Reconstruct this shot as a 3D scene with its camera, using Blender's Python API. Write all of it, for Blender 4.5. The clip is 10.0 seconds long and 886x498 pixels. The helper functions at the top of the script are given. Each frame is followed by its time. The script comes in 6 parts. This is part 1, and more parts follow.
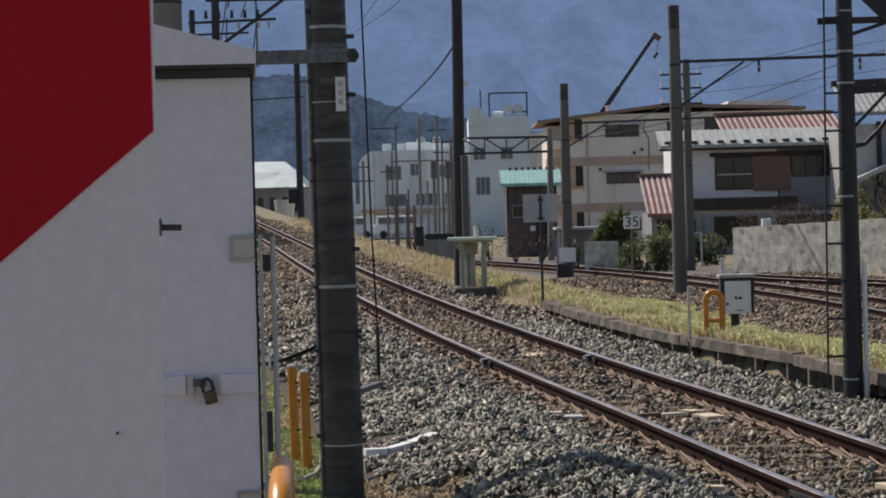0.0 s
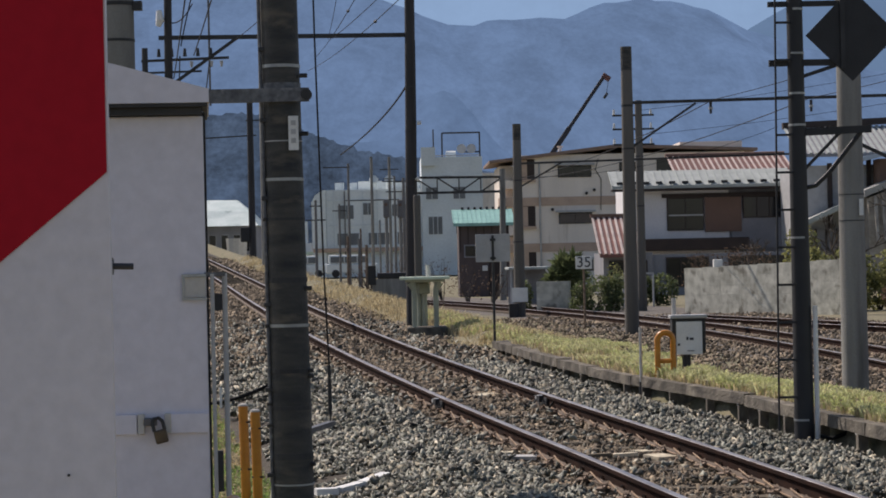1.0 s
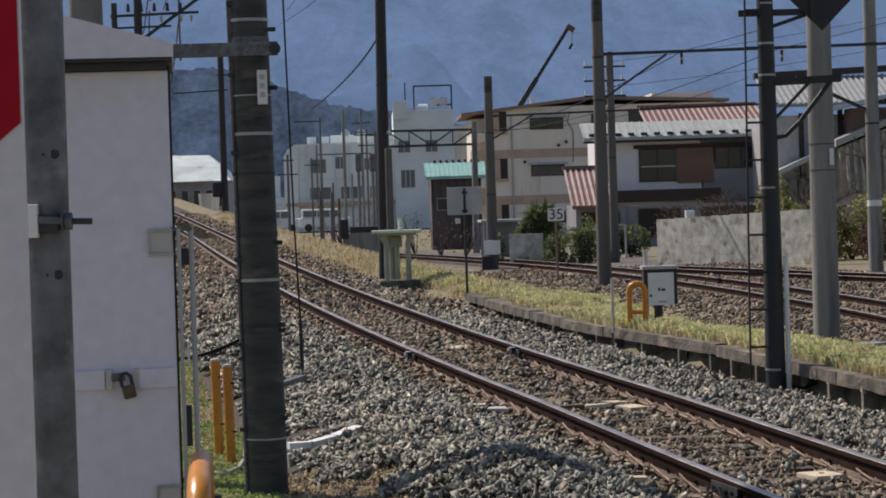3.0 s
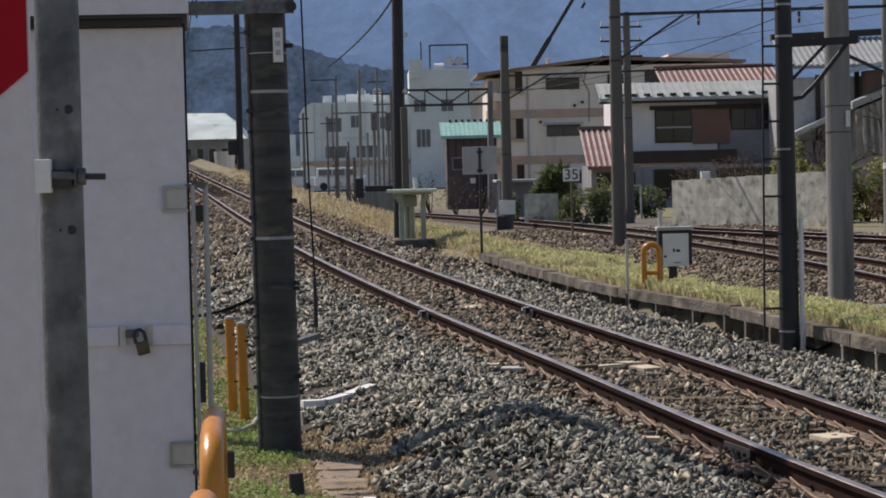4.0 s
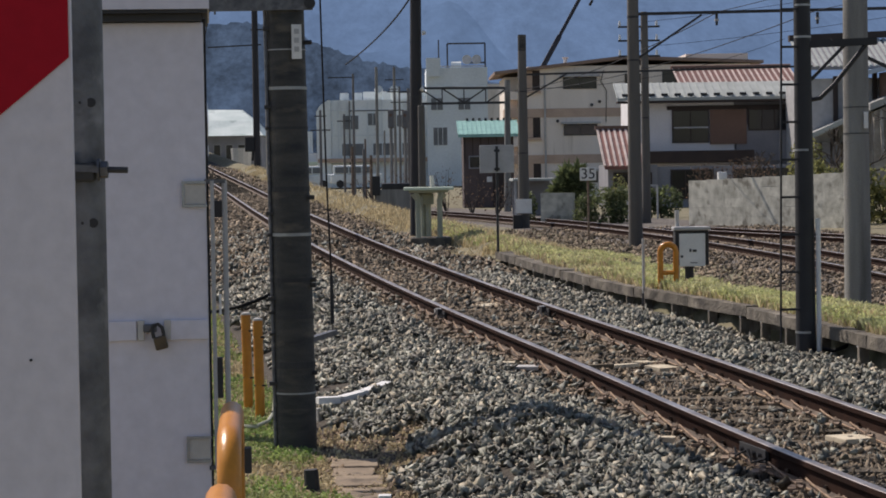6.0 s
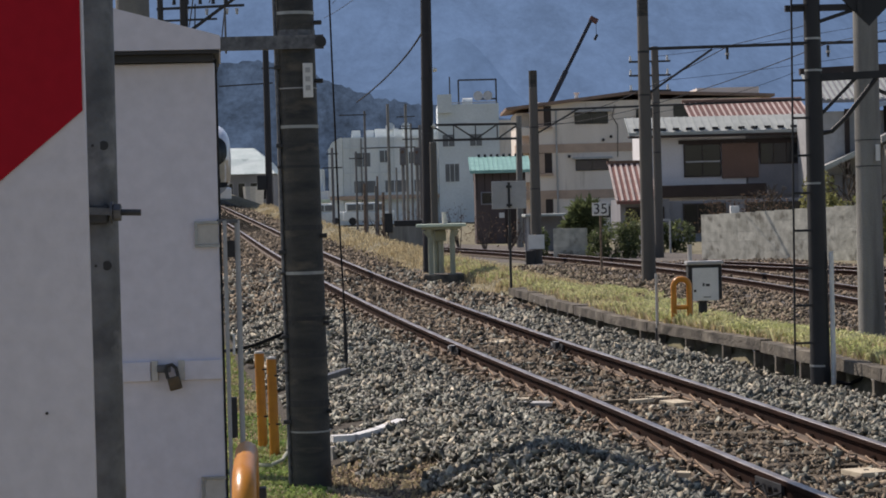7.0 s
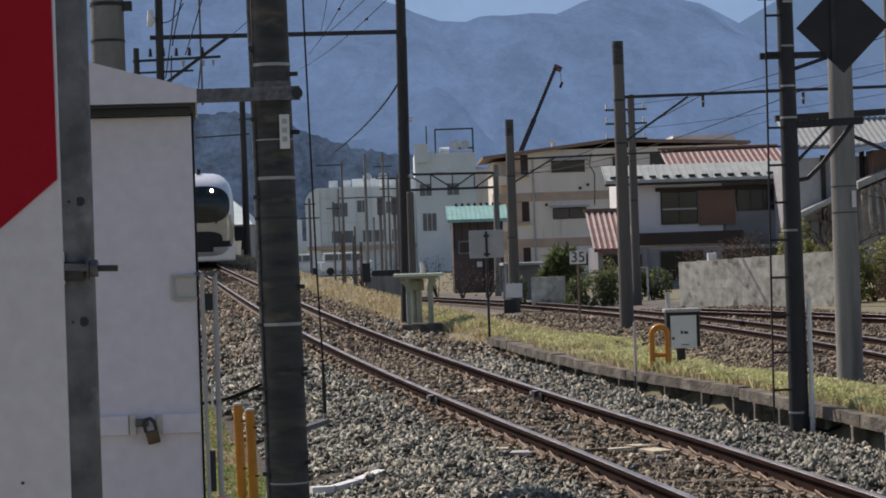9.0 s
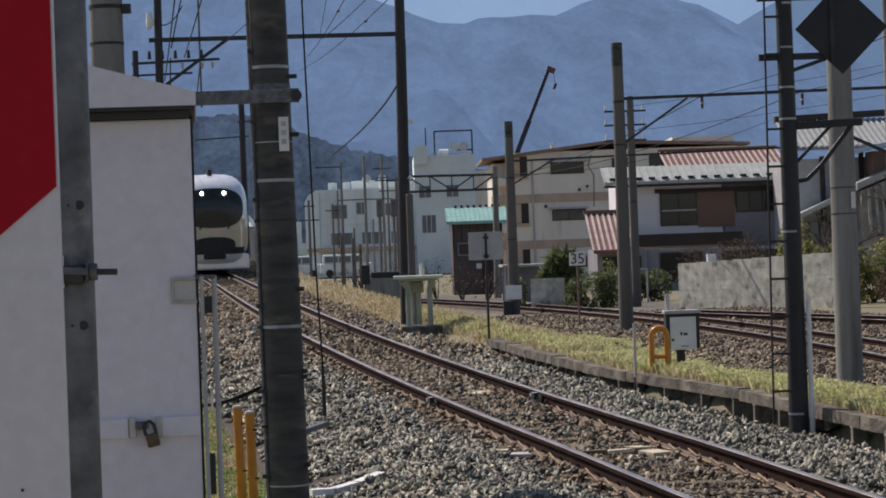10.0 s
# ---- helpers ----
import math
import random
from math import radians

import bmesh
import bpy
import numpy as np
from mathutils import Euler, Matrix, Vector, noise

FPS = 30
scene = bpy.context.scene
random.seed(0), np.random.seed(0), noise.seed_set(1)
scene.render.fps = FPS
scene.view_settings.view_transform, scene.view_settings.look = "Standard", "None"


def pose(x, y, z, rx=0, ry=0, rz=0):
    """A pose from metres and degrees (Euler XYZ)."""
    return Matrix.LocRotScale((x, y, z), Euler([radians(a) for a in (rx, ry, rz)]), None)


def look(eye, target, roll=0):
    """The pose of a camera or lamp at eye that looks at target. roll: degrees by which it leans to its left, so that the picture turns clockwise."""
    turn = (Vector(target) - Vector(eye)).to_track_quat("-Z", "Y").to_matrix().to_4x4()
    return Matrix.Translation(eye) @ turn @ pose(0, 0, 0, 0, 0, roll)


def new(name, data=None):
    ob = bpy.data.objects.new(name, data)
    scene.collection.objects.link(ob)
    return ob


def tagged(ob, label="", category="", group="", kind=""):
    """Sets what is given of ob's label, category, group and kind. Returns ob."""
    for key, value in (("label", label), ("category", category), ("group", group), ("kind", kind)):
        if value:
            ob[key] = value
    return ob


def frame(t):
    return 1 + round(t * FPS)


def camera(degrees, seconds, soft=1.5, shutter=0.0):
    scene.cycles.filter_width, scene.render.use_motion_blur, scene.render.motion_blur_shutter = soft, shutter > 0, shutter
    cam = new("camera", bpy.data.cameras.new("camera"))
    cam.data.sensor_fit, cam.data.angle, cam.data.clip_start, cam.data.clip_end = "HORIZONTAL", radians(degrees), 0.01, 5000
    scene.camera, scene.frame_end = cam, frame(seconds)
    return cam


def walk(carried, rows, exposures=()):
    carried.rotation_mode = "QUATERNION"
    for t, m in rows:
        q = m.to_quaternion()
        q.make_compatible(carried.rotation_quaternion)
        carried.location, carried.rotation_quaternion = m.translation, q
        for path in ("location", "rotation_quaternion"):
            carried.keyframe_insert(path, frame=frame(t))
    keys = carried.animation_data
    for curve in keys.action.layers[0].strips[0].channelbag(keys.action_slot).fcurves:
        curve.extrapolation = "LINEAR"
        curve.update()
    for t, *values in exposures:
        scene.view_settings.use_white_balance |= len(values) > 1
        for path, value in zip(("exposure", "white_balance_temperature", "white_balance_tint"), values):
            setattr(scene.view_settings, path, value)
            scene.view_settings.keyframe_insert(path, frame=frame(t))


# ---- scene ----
# Camera: a hand-held telephoto view beside a level crossing.
cam = camera(21.4, 10.0, soft=1.8)
EYE, GRADE = 1.75, 0.014          # eye over the near rail; the main line climbs away
PITCH = math.degrees(math.atan(GRADE))
ROWS = [
    (0, 0.0000, 0.0000, -0.0038, -1.5168, -1.5419),
    (0.5, -0.0010, 0.0003, -0.5723, -1.0571, -1.4667),
    (1, -0.0005, 0.0011, -1.1949, -0.5817, -1.2791),
    (1.5, 0.0132, -0.0001, -1.7618, -0.6508, -1.3646),
    (2, 0.0148, 0.0004, -2.0823, -1.1676, -1.7547),
    (2.5, 0.0163, -0.0006, -1.9285, -1.3799, -1.8898),
    (4, 0.0214, -0.0040, -1.4286, -2.7196, -1.3902),
    (4.5, 0.0182, -0.0074, -1.5400, -2.9748, -0.9971),
    (5, 0.0146, -0.0089, -1.2422, -3.1830, -0.8903),
    (6.5, 0.0134, -0.0049, -0.8896, -2.3168, -1.0815),
    (7, 0.0131, -0.0026, -0.7476, -1.8576, -1.4757),
    (7.5, 0.0136, -0.0015, -0.7092, -1.5355, -1.7597),
    (8, 0.0137, -0.0005, -0.5568, -1.2865, -1.8827),
    (8.5, 0.0141, 0.0009, -0.8098, -0.9552, -2.0887),
    (9, 0.0140, 0.0029, -1.3243, -0.6717, -1.9454),
    (9.5, 0.0134, 0.0032, -1.4292, -0.6639, -1.8710),
    (10, 0.0141, 0.0044, -1.3397, -0.6273, -2.0609),
]


def eye_pose(x, z, yaw, pitch, roll):
    """Camera pose from a small sway, heading, tilt and roll in degrees."""
    return pose(x, 0, EYE + z, 90 + pitch + PITCH, 0, yaw) @ pose(0, 0, 0, 0, 0, roll)


walk(cam, [(t, eye_pose(x, z, yaw, pitch, roll)) for t, x, z, yaw, pitch, roll in ROWS],
     exposures=((0.0, 0.0, 6850, 17), (10.0, 0.0, 6850, 17)))

# ---- light ----
SUN_AZ, SUN_EL = radians(-45), radians(47)
world = bpy.data.worlds.new("sky")
scene.world = world
world.use_nodes = True
wn = world.node_tree
sky = wn.nodes.new("ShaderNodeTexSky")
sky.sky_type = "NISHITA"
sky.sun_disc = False
sky.sun_elevation, sky.sun_rotation = SUN_EL, SUN_AZ
sky.air_density, sky.dust_density, sky.ozone_density = 1.0, 0.9, 1.6
wn.nodes["Background"].inputs[1].default_value = 0.098
wn.links.new(sky.outputs[0], wn.nodes["Background"].inputs[0])
sun_data = bpy.data.lights.new("sun", "SUN")
sun_data.energy, sun_data.angle, sun_data.color = 4.3, radians(0.6), (1.0, 0.95, 0.87)
sun = new("sun", sun_data)
to_sun = Vector((math.sin(SUN_AZ) * math.cos(SUN_EL), math.cos(SUN_AZ) * math.cos(SUN_EL), math.sin(SUN_EL)))
sun.matrix_world = look(to_sun * 50, (0, 0, 0))


# ---- materials ----
def mat(name, a, b=None, rough=0.8, metal=0.0, scale=3.0, fine=40.0, bump=0.2, island=0.0, per_object=0.0,
        stain=None, stain_scale=1.2, stain_at=0.6, streak=False, glow=0.0, spec=0.5, thin=0.0):
    """Two-scale noise between the colours a and b, with fine relief; optional stains and random value."""
    m = bpy.data.materials.new(name)
    m.use_nodes = True
    nt = m.node_tree
    N, L = nt.nodes, nt.links
    p = N["Principled BSDF"]
    p.inputs["Roughness"].default_value = rough
    p.inputs["Metallic"].default_value = metal
    p.inputs["Specular IOR Level"].default_value = spec
    b = b or tuple(c * 0.75 for c in a)
    tc = N.new("ShaderNodeTexCoord")
    src = tc.outputs["Object"]
    if streak:
        mp = N.new("ShaderNodeMapping")
        mp.inputs["Scale"].default_value = (0.45, 0.45, 1.6) if streak == "across" else (1, 1, 0.12)
        L.new(src, mp.inputs[0])
        src = mp.outputs[0]
    n1, n2 = N.new("ShaderNodeTexNoise"), N.new("ShaderNodeTexNoise")
    n1.inputs["Scale"].default_value, n2.inputs["Scale"].default_value = scale, fine
    n1.inputs["Detail"].default_value, n2.inputs["Detail"].default_value = 5, 3
    L.new(src, n1.inputs["Vector"])
    L.new(tc.outputs["Object"], n2.inputs["Vector"])
    r = N.new("ShaderNodeMapRange")
    r.inputs["From Min"].default_value, r.inputs["From Max"].default_value = 0.32, 0.68
    L.new(n1.outputs["Fac"], r.inputs["Value"])
    mx = N.new("ShaderNodeMix")
    mx.data_type = "RGBA"
    mx.inputs["A"].default_value, mx.inputs["B"].default_value = (*a, 1), (*b, 1)
    L.new(r.outputs[0], mx.inputs["Factor"])
    col = mx.outputs["Result"]
    if stain:
        n3 = N.new("ShaderNodeTexNoise")
        n3.inputs["Scale"].default_value, n3.inputs["Detail"].default_value = stain_scale, 6
        L.new(src, n3.inputs["Vector"])
        r3 = N.new("ShaderNodeMapRange")
        r3.inputs["From Min"].default_value, r3.inputs["From Max"].default_value = stain_at, stain_at + 0.12
        L.new(n3.outputs["Fac"], r3.inputs["Value"])
        m3 = N.new("ShaderNodeMix")
        m3.data_type = "RGBA"
        m3.inputs["B"].default_value = (*stain, 1)
        L.new(r3.outputs[0], m3.inputs["Factor"])
        L.new(col, m3.inputs["A"])
        col = m3.outputs["Result"]
    hs = N.new("ShaderNodeHueSaturation")
    L.new(col, hs.inputs["Color"])
    rv = N.new("ShaderNodeMapRange")
    rv.inputs["To Min"].default_value, rv.inputs["To Max"].default_value = 0.86, 1.14
    L.new(n2.outputs["Fac"], rv.inputs["Value"])
    val = rv.outputs[0]
    for amount, node, socket in ((island, "ShaderNodeNewGeometry", "Random Per Island"), (per_object, "ShaderNodeObjectInfo", "Random")):
        if amount:
            g = N.new(node)
            rr = N.new("ShaderNodeMapRange")
            rr.inputs["To Min"].default_value, rr.inputs["To Max"].default_value = 1 - amount, 1 + amount
            L.new(g.outputs[socket], rr.inputs["Value"])
            mu = N.new("ShaderNodeMath")
            mu.operation = "MULTIPLY"
            L.new(val, mu.inputs[0])
            L.new(rr.outputs[0], mu.inputs[1])
            val = mu.outputs[0]
    L.new(val, hs.inputs["Value"])
    L.new(hs.outputs[0], p.inputs["Base Color"])
    if bump:
        bp = N.new("ShaderNodeBump")
        bp.inputs["Strength"].default_value, bp.inputs["Distance"].default_value = bump, 0.02
        L.new(n2.outputs["Fac"], bp.inputs["Height"])
        L.new(bp.outputs[0], p.inputs["Normal"])
    if thin:
        tl, ms, out = N.new("ShaderNodeBsdfTranslucent"), N.new("ShaderNodeMixShader"), N["Material Output"]
        ms.inputs[0].default_value = thin
        L.new(hs.outputs[0], tl.inputs[0])
        L.new(p.outputs[0], ms.inputs[1])
        L.new(tl.outputs[0], ms.inputs[2])
        L.new(ms.outputs[0], out.inputs[0])
    if glow:
        p.inputs["Emission Strength"].default_value = glow
        p.inputs["Emission Color"].default_value = (*a, 1)
    return m


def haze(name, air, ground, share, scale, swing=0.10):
    """Far hills: wooded ground with distance haze painted in as a noise-mottled bluish glow."""
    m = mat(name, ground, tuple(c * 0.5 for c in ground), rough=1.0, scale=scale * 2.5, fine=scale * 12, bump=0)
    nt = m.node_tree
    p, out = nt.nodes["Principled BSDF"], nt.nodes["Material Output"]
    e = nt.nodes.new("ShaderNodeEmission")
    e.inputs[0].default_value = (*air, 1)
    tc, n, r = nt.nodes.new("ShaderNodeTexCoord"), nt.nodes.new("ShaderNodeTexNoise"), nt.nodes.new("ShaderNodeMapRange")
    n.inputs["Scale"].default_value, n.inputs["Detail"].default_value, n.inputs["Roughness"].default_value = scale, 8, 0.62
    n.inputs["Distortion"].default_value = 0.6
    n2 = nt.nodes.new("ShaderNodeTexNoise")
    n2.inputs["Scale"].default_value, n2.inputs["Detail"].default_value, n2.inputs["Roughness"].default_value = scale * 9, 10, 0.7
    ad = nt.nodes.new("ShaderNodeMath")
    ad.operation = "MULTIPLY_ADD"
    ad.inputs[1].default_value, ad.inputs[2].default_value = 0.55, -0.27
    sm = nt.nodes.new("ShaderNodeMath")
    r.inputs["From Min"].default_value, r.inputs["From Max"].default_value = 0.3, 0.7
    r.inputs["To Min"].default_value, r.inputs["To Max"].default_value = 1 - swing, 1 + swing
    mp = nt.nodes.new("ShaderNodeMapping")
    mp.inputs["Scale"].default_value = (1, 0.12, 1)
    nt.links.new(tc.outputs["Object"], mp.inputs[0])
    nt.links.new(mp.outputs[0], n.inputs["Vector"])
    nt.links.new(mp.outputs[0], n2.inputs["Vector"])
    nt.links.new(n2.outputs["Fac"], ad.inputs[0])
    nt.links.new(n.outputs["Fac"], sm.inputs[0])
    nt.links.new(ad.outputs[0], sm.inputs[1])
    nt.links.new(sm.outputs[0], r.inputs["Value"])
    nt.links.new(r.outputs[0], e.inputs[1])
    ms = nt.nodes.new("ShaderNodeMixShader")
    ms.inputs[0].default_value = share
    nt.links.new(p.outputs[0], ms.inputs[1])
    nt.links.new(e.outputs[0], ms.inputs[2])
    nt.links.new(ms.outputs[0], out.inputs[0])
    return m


M = dict(
    stone=mat("stone", (0.226, 0.226, 0.182), (0.098, 0.101, 0.083), rough=0.62, scale=1.7, fine=60, bump=0.3, island=0.9),
    stone_single=mat("single_stone", (0.25, 0.25, 0.205), (0.11, 0.113, 0.093), rough=0.62, scale=12, fine=60, bump=0.3, per_object=0.8),
    stone_tan=mat("tan_stone", (0.40, 0.355, 0.27), (0.17, 0.15, 0.11), rough=0.75, scale=4, fine=60, bump=0.3, island=0.85),
    stone_rust=mat("rusty_stone", (0.265, 0.205, 0.14), (0.115, 0.093, 0.068), rough=0.85, scale=4, fine=60, bump=0.3, island=0.7),
    clod=mat("soil_clod", (0.30, 0.225, 0.15), (0.15, 0.112, 0.075), rough=0.95, scale=5, fine=60, bump=0.3, island=0.6),
    # bed darkened: shade in the gaps between stones is part of this colour
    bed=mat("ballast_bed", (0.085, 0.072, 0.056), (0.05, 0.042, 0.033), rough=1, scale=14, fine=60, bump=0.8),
    oldbed=mat("old_ballast", (0.17, 0.15, 0.13), (0.09, 0.08, 0.068), rough=1, scale=9, fine=30, bump=0.8),
    wood=mat("sleeper_wood", (0.17, 0.135, 0.09), (0.09, 0.072, 0.05), rough=0.95, scale=6, fine=50, bump=0.4, per_object=0.35),
    foot=mat("rail_foot_rust", (0.15, 0.11, 0.08), (0.065, 0.046, 0.034), rough=0.85, scale=8, fine=60, bump=0.3),
    # web rust, darkened further to paint in the rail's shaded side
    rail_side=mat("shaded_rail_rust", (0.040, 0.020, 0.014), (0.020, 0.012, 0.010), rough=0.95, scale=5, fine=60, bump=0.2, spec=0.08),
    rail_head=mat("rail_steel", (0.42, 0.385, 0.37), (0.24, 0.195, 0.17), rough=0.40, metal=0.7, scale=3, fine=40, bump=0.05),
    cable_rust=mat("rusty_cable", (0.40, 0.28, 0.18), (0.20, 0.13, 0.09), rough=0.9, scale=9, fine=70, bump=0.2),
    rust=mat("rusty_iron", (0.26, 0.19, 0.135), (0.085, 0.058, 0.043), rough=0.85, scale=9, fine=70, bump=0.3, island=0.3),
    concrete=mat("concrete", (0.285, 0.28, 0.26), (0.15, 0.145, 0.136), rough=0.9, scale=5, fine=60, bump=0.35, stain=(0.10, 0.097, 0.09), stain_scale=3.5, stain_at=0.57, streak=True),
    slab=mat("cracked_slab", (0.33, 0.255, 0.175), (0.19, 0.145, 0.10), rough=0.95, scale=3, fine=40, bump=0.4, stain=(0.11, 0.085, 0.06), stain_scale=5, stain_at=0.52),
    kerb=mat("old_kerb_concrete", (0.205, 0.18, 0.14), (0.060, 0.052, 0.043), rough=0.95, scale=4, fine=30, bump=0.9, stain=(0.36, 0.33, 0.28), stain_scale=6, stain_at=0.61, per_object=0.2),
    pole_dark=mat("bitumen_pole", (0.062, 0.058, 0.050), (0.016, 0.018, 0.020), rough=0.6, scale=9, fine=70, bump=0.4, stain=(0.10, 0.086, 0.066), stain_scale=6, stain_at=0.57, streak="across"),
    pole_tar=mat("tarred_pole", (0.040, 0.036, 0.038), (0.018, 0.017, 0.020), rough=0.65, scale=6, fine=60, bump=0.3, stain=(0.065, 0.055, 0.05), stain_scale=4, stain_at=0.6, streak=True),
    pole_brown=mat("weathered_pole", (0.145, 0.135, 0.122), (0.08, 0.073, 0.066), rough=0.85, scale=2, fine=40, bump=0.2, streak=True),
    band=mat("steel_band", (0.42, 0.43, 0.42), (0.28, 0.29, 0.29), rough=0.5, metal=0.5, scale=8, fine=60, bump=0.1),
    black=mat("black_paint", (0.022, 0.022, 0.025), (0.014, 0.014, 0.016), rough=0.6, scale=4, fine=50, bump=0.1),
    dark_steel=mat("dark_steel", (0.05, 0.05, 0.052), (0.03, 0.03, 0.032), rough=0.6, metal=0.3, scale=4, fine=50, bump=0.1),
    galv=mat("galvanised_steel", (0.160, 0.163, 0.172), (0.078, 0.080, 0.088), rough=0.5, metal=0.4, scale=22, fine=110, bump=0.12, stain=(0.23, 0.23, 0.24), stain_scale=14, stain_at=0.58),
    grey_paint=mat("grey_paint", (0.46, 0.46, 0.46), (0.36, 0.36, 0.36), rough=0.6, scale=3, fine=50, bump=0.1),
    cabinet=mat("cabinet_paint", (0.69, 0.665, 0.725), (0.655, 0.632, 0.69), rough=0.5, scale=1.2, fine=25, bump=0.02, stain=(0.60, 0.59, 0.63), stain_at=0.68),
    board_white=mat("white_sheeting", (0.715, 0.665, 0.695), (0.67, 0.625, 0.655), rough=0.45, scale=9, fine=160, bump=0.04, stain=(0.6, 0.58, 0.58), stain_scale=30, stain_at=0.72),
    board_red=mat("red_sheeting", (0.44, 0.010, 0.024), (0.40, 0.009, 0.020), rough=0.5, scale=9, fine=160, bump=0.04, spec=0.12),
    seal=mat("rubber_seal", (0.02, 0.02, 0.02), rough=0.8, bump=0),
    brass=mat("tarnished_brass", (0.16, 0.12, 0.075), (0.09, 0.07, 0.05), rough=0.5, metal=0.7, scale=20, fine=90, bump=0.1),
    yellow=mat("yellow_pipe", (0.62, 0.25, 0.02), (0.50, 0.18, 0.015), rough=0.35, scale=6, fine=60, bump=0.05, stain=(0.3, 0.13, 0.03), stain_at=0.68),
    white=mat("white_paint", (0.78, 0.78, 0.76), (0.66, 0.66, 0.64), rough=0.6, scale=4, fine=60, bump=0.05),
    pale=mat("pale_plastic", (0.56, 0.54, 0.50), (0.43, 0.41, 0.38), rough=0.5, scale=6, fine=60, bump=0.05),
    plank=mat("fresh_timber", (0.66, 0.58, 0.42), (0.52, 0.44, 0.32), rough=0.8, scale=9, fine=60, bump=0.2),
    mint=mat("mint_sheet", (0.62, 0.70, 0.55), (0.54, 0.62, 0.48), rough=0.5, scale=3, fine=40, bump=0.05),
    mint_dull=mat("mint_dull", (0.42, 0.43, 0.33), (0.31, 0.32, 0.24), rough=0.7, scale=3, fine=40, bump=0.1),
    teal=mat("turquoise_roof", (0.27, 0.50, 0.45), (0.20, 0.40, 0.36), rough=0.5, scale=2, fine=20, bump=0.05),
    cream=mat("cream_render", (0.82, 0.745, 0.665), (0.73, 0.66, 0.585), rough=0.9, scale=0.8, fine=14, bump=0.1, stain=(0.45, 0.39, 0.32), stain_at=0.62, streak=True),
    tan=mat("tan_band", (0.54, 0.40, 0.31), (0.45, 0.335, 0.26), rough=0.9, scale=1.5, fine=14, bump=0.1),
    wall_white=mat("off_white_render", (0.74, 0.73, 0.74), (0.66, 0.65, 0.66), rough=0.9, scale=0.7, fine=14, bump=0.1),
    wall_grey=mat("grey_siding", (0.27, 0.27, 0.29), (0.21, 0.21, 0.23), rough=0.8, scale=0.8, fine=14, bump=0.1),
    wall_brown=mat("brown_siding", (0.20, 0.12, 0.09), (0.16, 0.10, 0.075), rough=0.8, scale=0.8, fine=14, bump=0.1),
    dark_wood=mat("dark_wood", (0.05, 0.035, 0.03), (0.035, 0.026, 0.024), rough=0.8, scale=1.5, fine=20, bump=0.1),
    roof_white=mat("pale_roof_sheet", (0.43, 0.46, 0.445), (0.30, 0.33, 0.315), rough=0.75, scale=1, fine=12, bump=0.05),
    roof_rib=mat("sun_bleached_tile", (0.60, 0.50, 0.46), (0.42, 0.34, 0.31), rough=0.8, scale=1.5, fine=14, bump=0.1, per_object=0.1),
    roof_red=mat("red_roof_tile", (0.20, 0.085, 0.072), (0.13, 0.058, 0.05), rough=0.7, scale=1.5, fine=14, bump=0.1, per_object=0.2),
    roof_grey=mat("grey_roof_tile", (0.42, 0.42, 0.40), (0.30, 0.30, 0.29), rough=0.7, scale=1.2, fine=14, bump=0.1, per_object=0.15),
    roof_dark=mat("weathered_tile", (0.42, 0.385, 0.335), (0.25, 0.225, 0.195), rough=0.9, scale=3, fine=9, bump=0.5, stain=(0.32, 0.29, 0.25), stain_scale=2.5, stain_at=0.55),
    roof_blue=mat("blue_grey_sheet", (0.42, 0.50, 0.60), (0.32, 0.40, 0.50), rough=0.5, scale=1.2, fine=14, bump=0.1),
    # far glass and far posts: distance haze is painted in as paler greys
    far_glass=mat("haze_greyed_window", (0.15, 0.165, 0.18), (0.10, 0.11, 0.12), rough=0.3, scale=0.5, fine=3, bump=0),
    far_post=mat("haze_greyed_post", (0.19, 0.185, 0.18), (0.13, 0.125, 0.12), rough=0.8, scale=2, fine=20, bump=0.1),
    glass=mat("dark_window_glass", (0.018, 0.019, 0.022), (0.012, 0.012, 0.014), rough=0.12, scale=0.5, fine=3, bump=0),
    factory=mat("factory_panel", (0.82, 0.86, 0.86), (0.70, 0.75, 0.75), rough=0.8, scale=0.3, fine=5, bump=0.05, stain=(0.50, 0.53, 0.54), stain_scale=0.3, stain_at=0.6, streak=True),
    factory_dark=mat("factory_tower", (0.70, 0.76, 0.78), (0.58, 0.64, 0.66), rough=0.8, scale=0.3, fine=5, bump=0.05),
    leaf=mat("leaf_green", (0.15, 0.18, 0.08), (0.085, 0.11, 0.05), rough=0.7, scale=1.5, fine=12, bump=0, island=0.45, thin=0.4),
    leaf_dry=mat("leaf_olive", (0.33, 0.32, 0.13), (0.16, 0.17, 0.07), rough=0.8, scale=1.5, fine=12, bump=0, island=0.5, thin=0.4),
    leaf_brown=mat("leaf_brown", (0.15, 0.10, 0.07), (0.09, 0.065, 0.05), rough=0.9, scale=1.5, fine=12, bump=0, island=0.4, thin=0.4),
    bark=mat("bark", (0.11, 0.09, 0.075), (0.06, 0.05, 0.042), rough=0.95, scale=6, fine=50, bump=0.4),
    grass=mat("grass_blades", (0.45, 0.49, 0.20), (0.60, 0.57, 0.32), rough=0.8, scale=1.2, fine=10, bump=0, island=0.4, thin=0.4),
    straw=mat("dry_grass", (0.58, 0.49, 0.31), (0.42, 0.34, 0.20), rough=0.9, scale=1.2, fine=10, bump=0, island=0.4, thin=0.4),
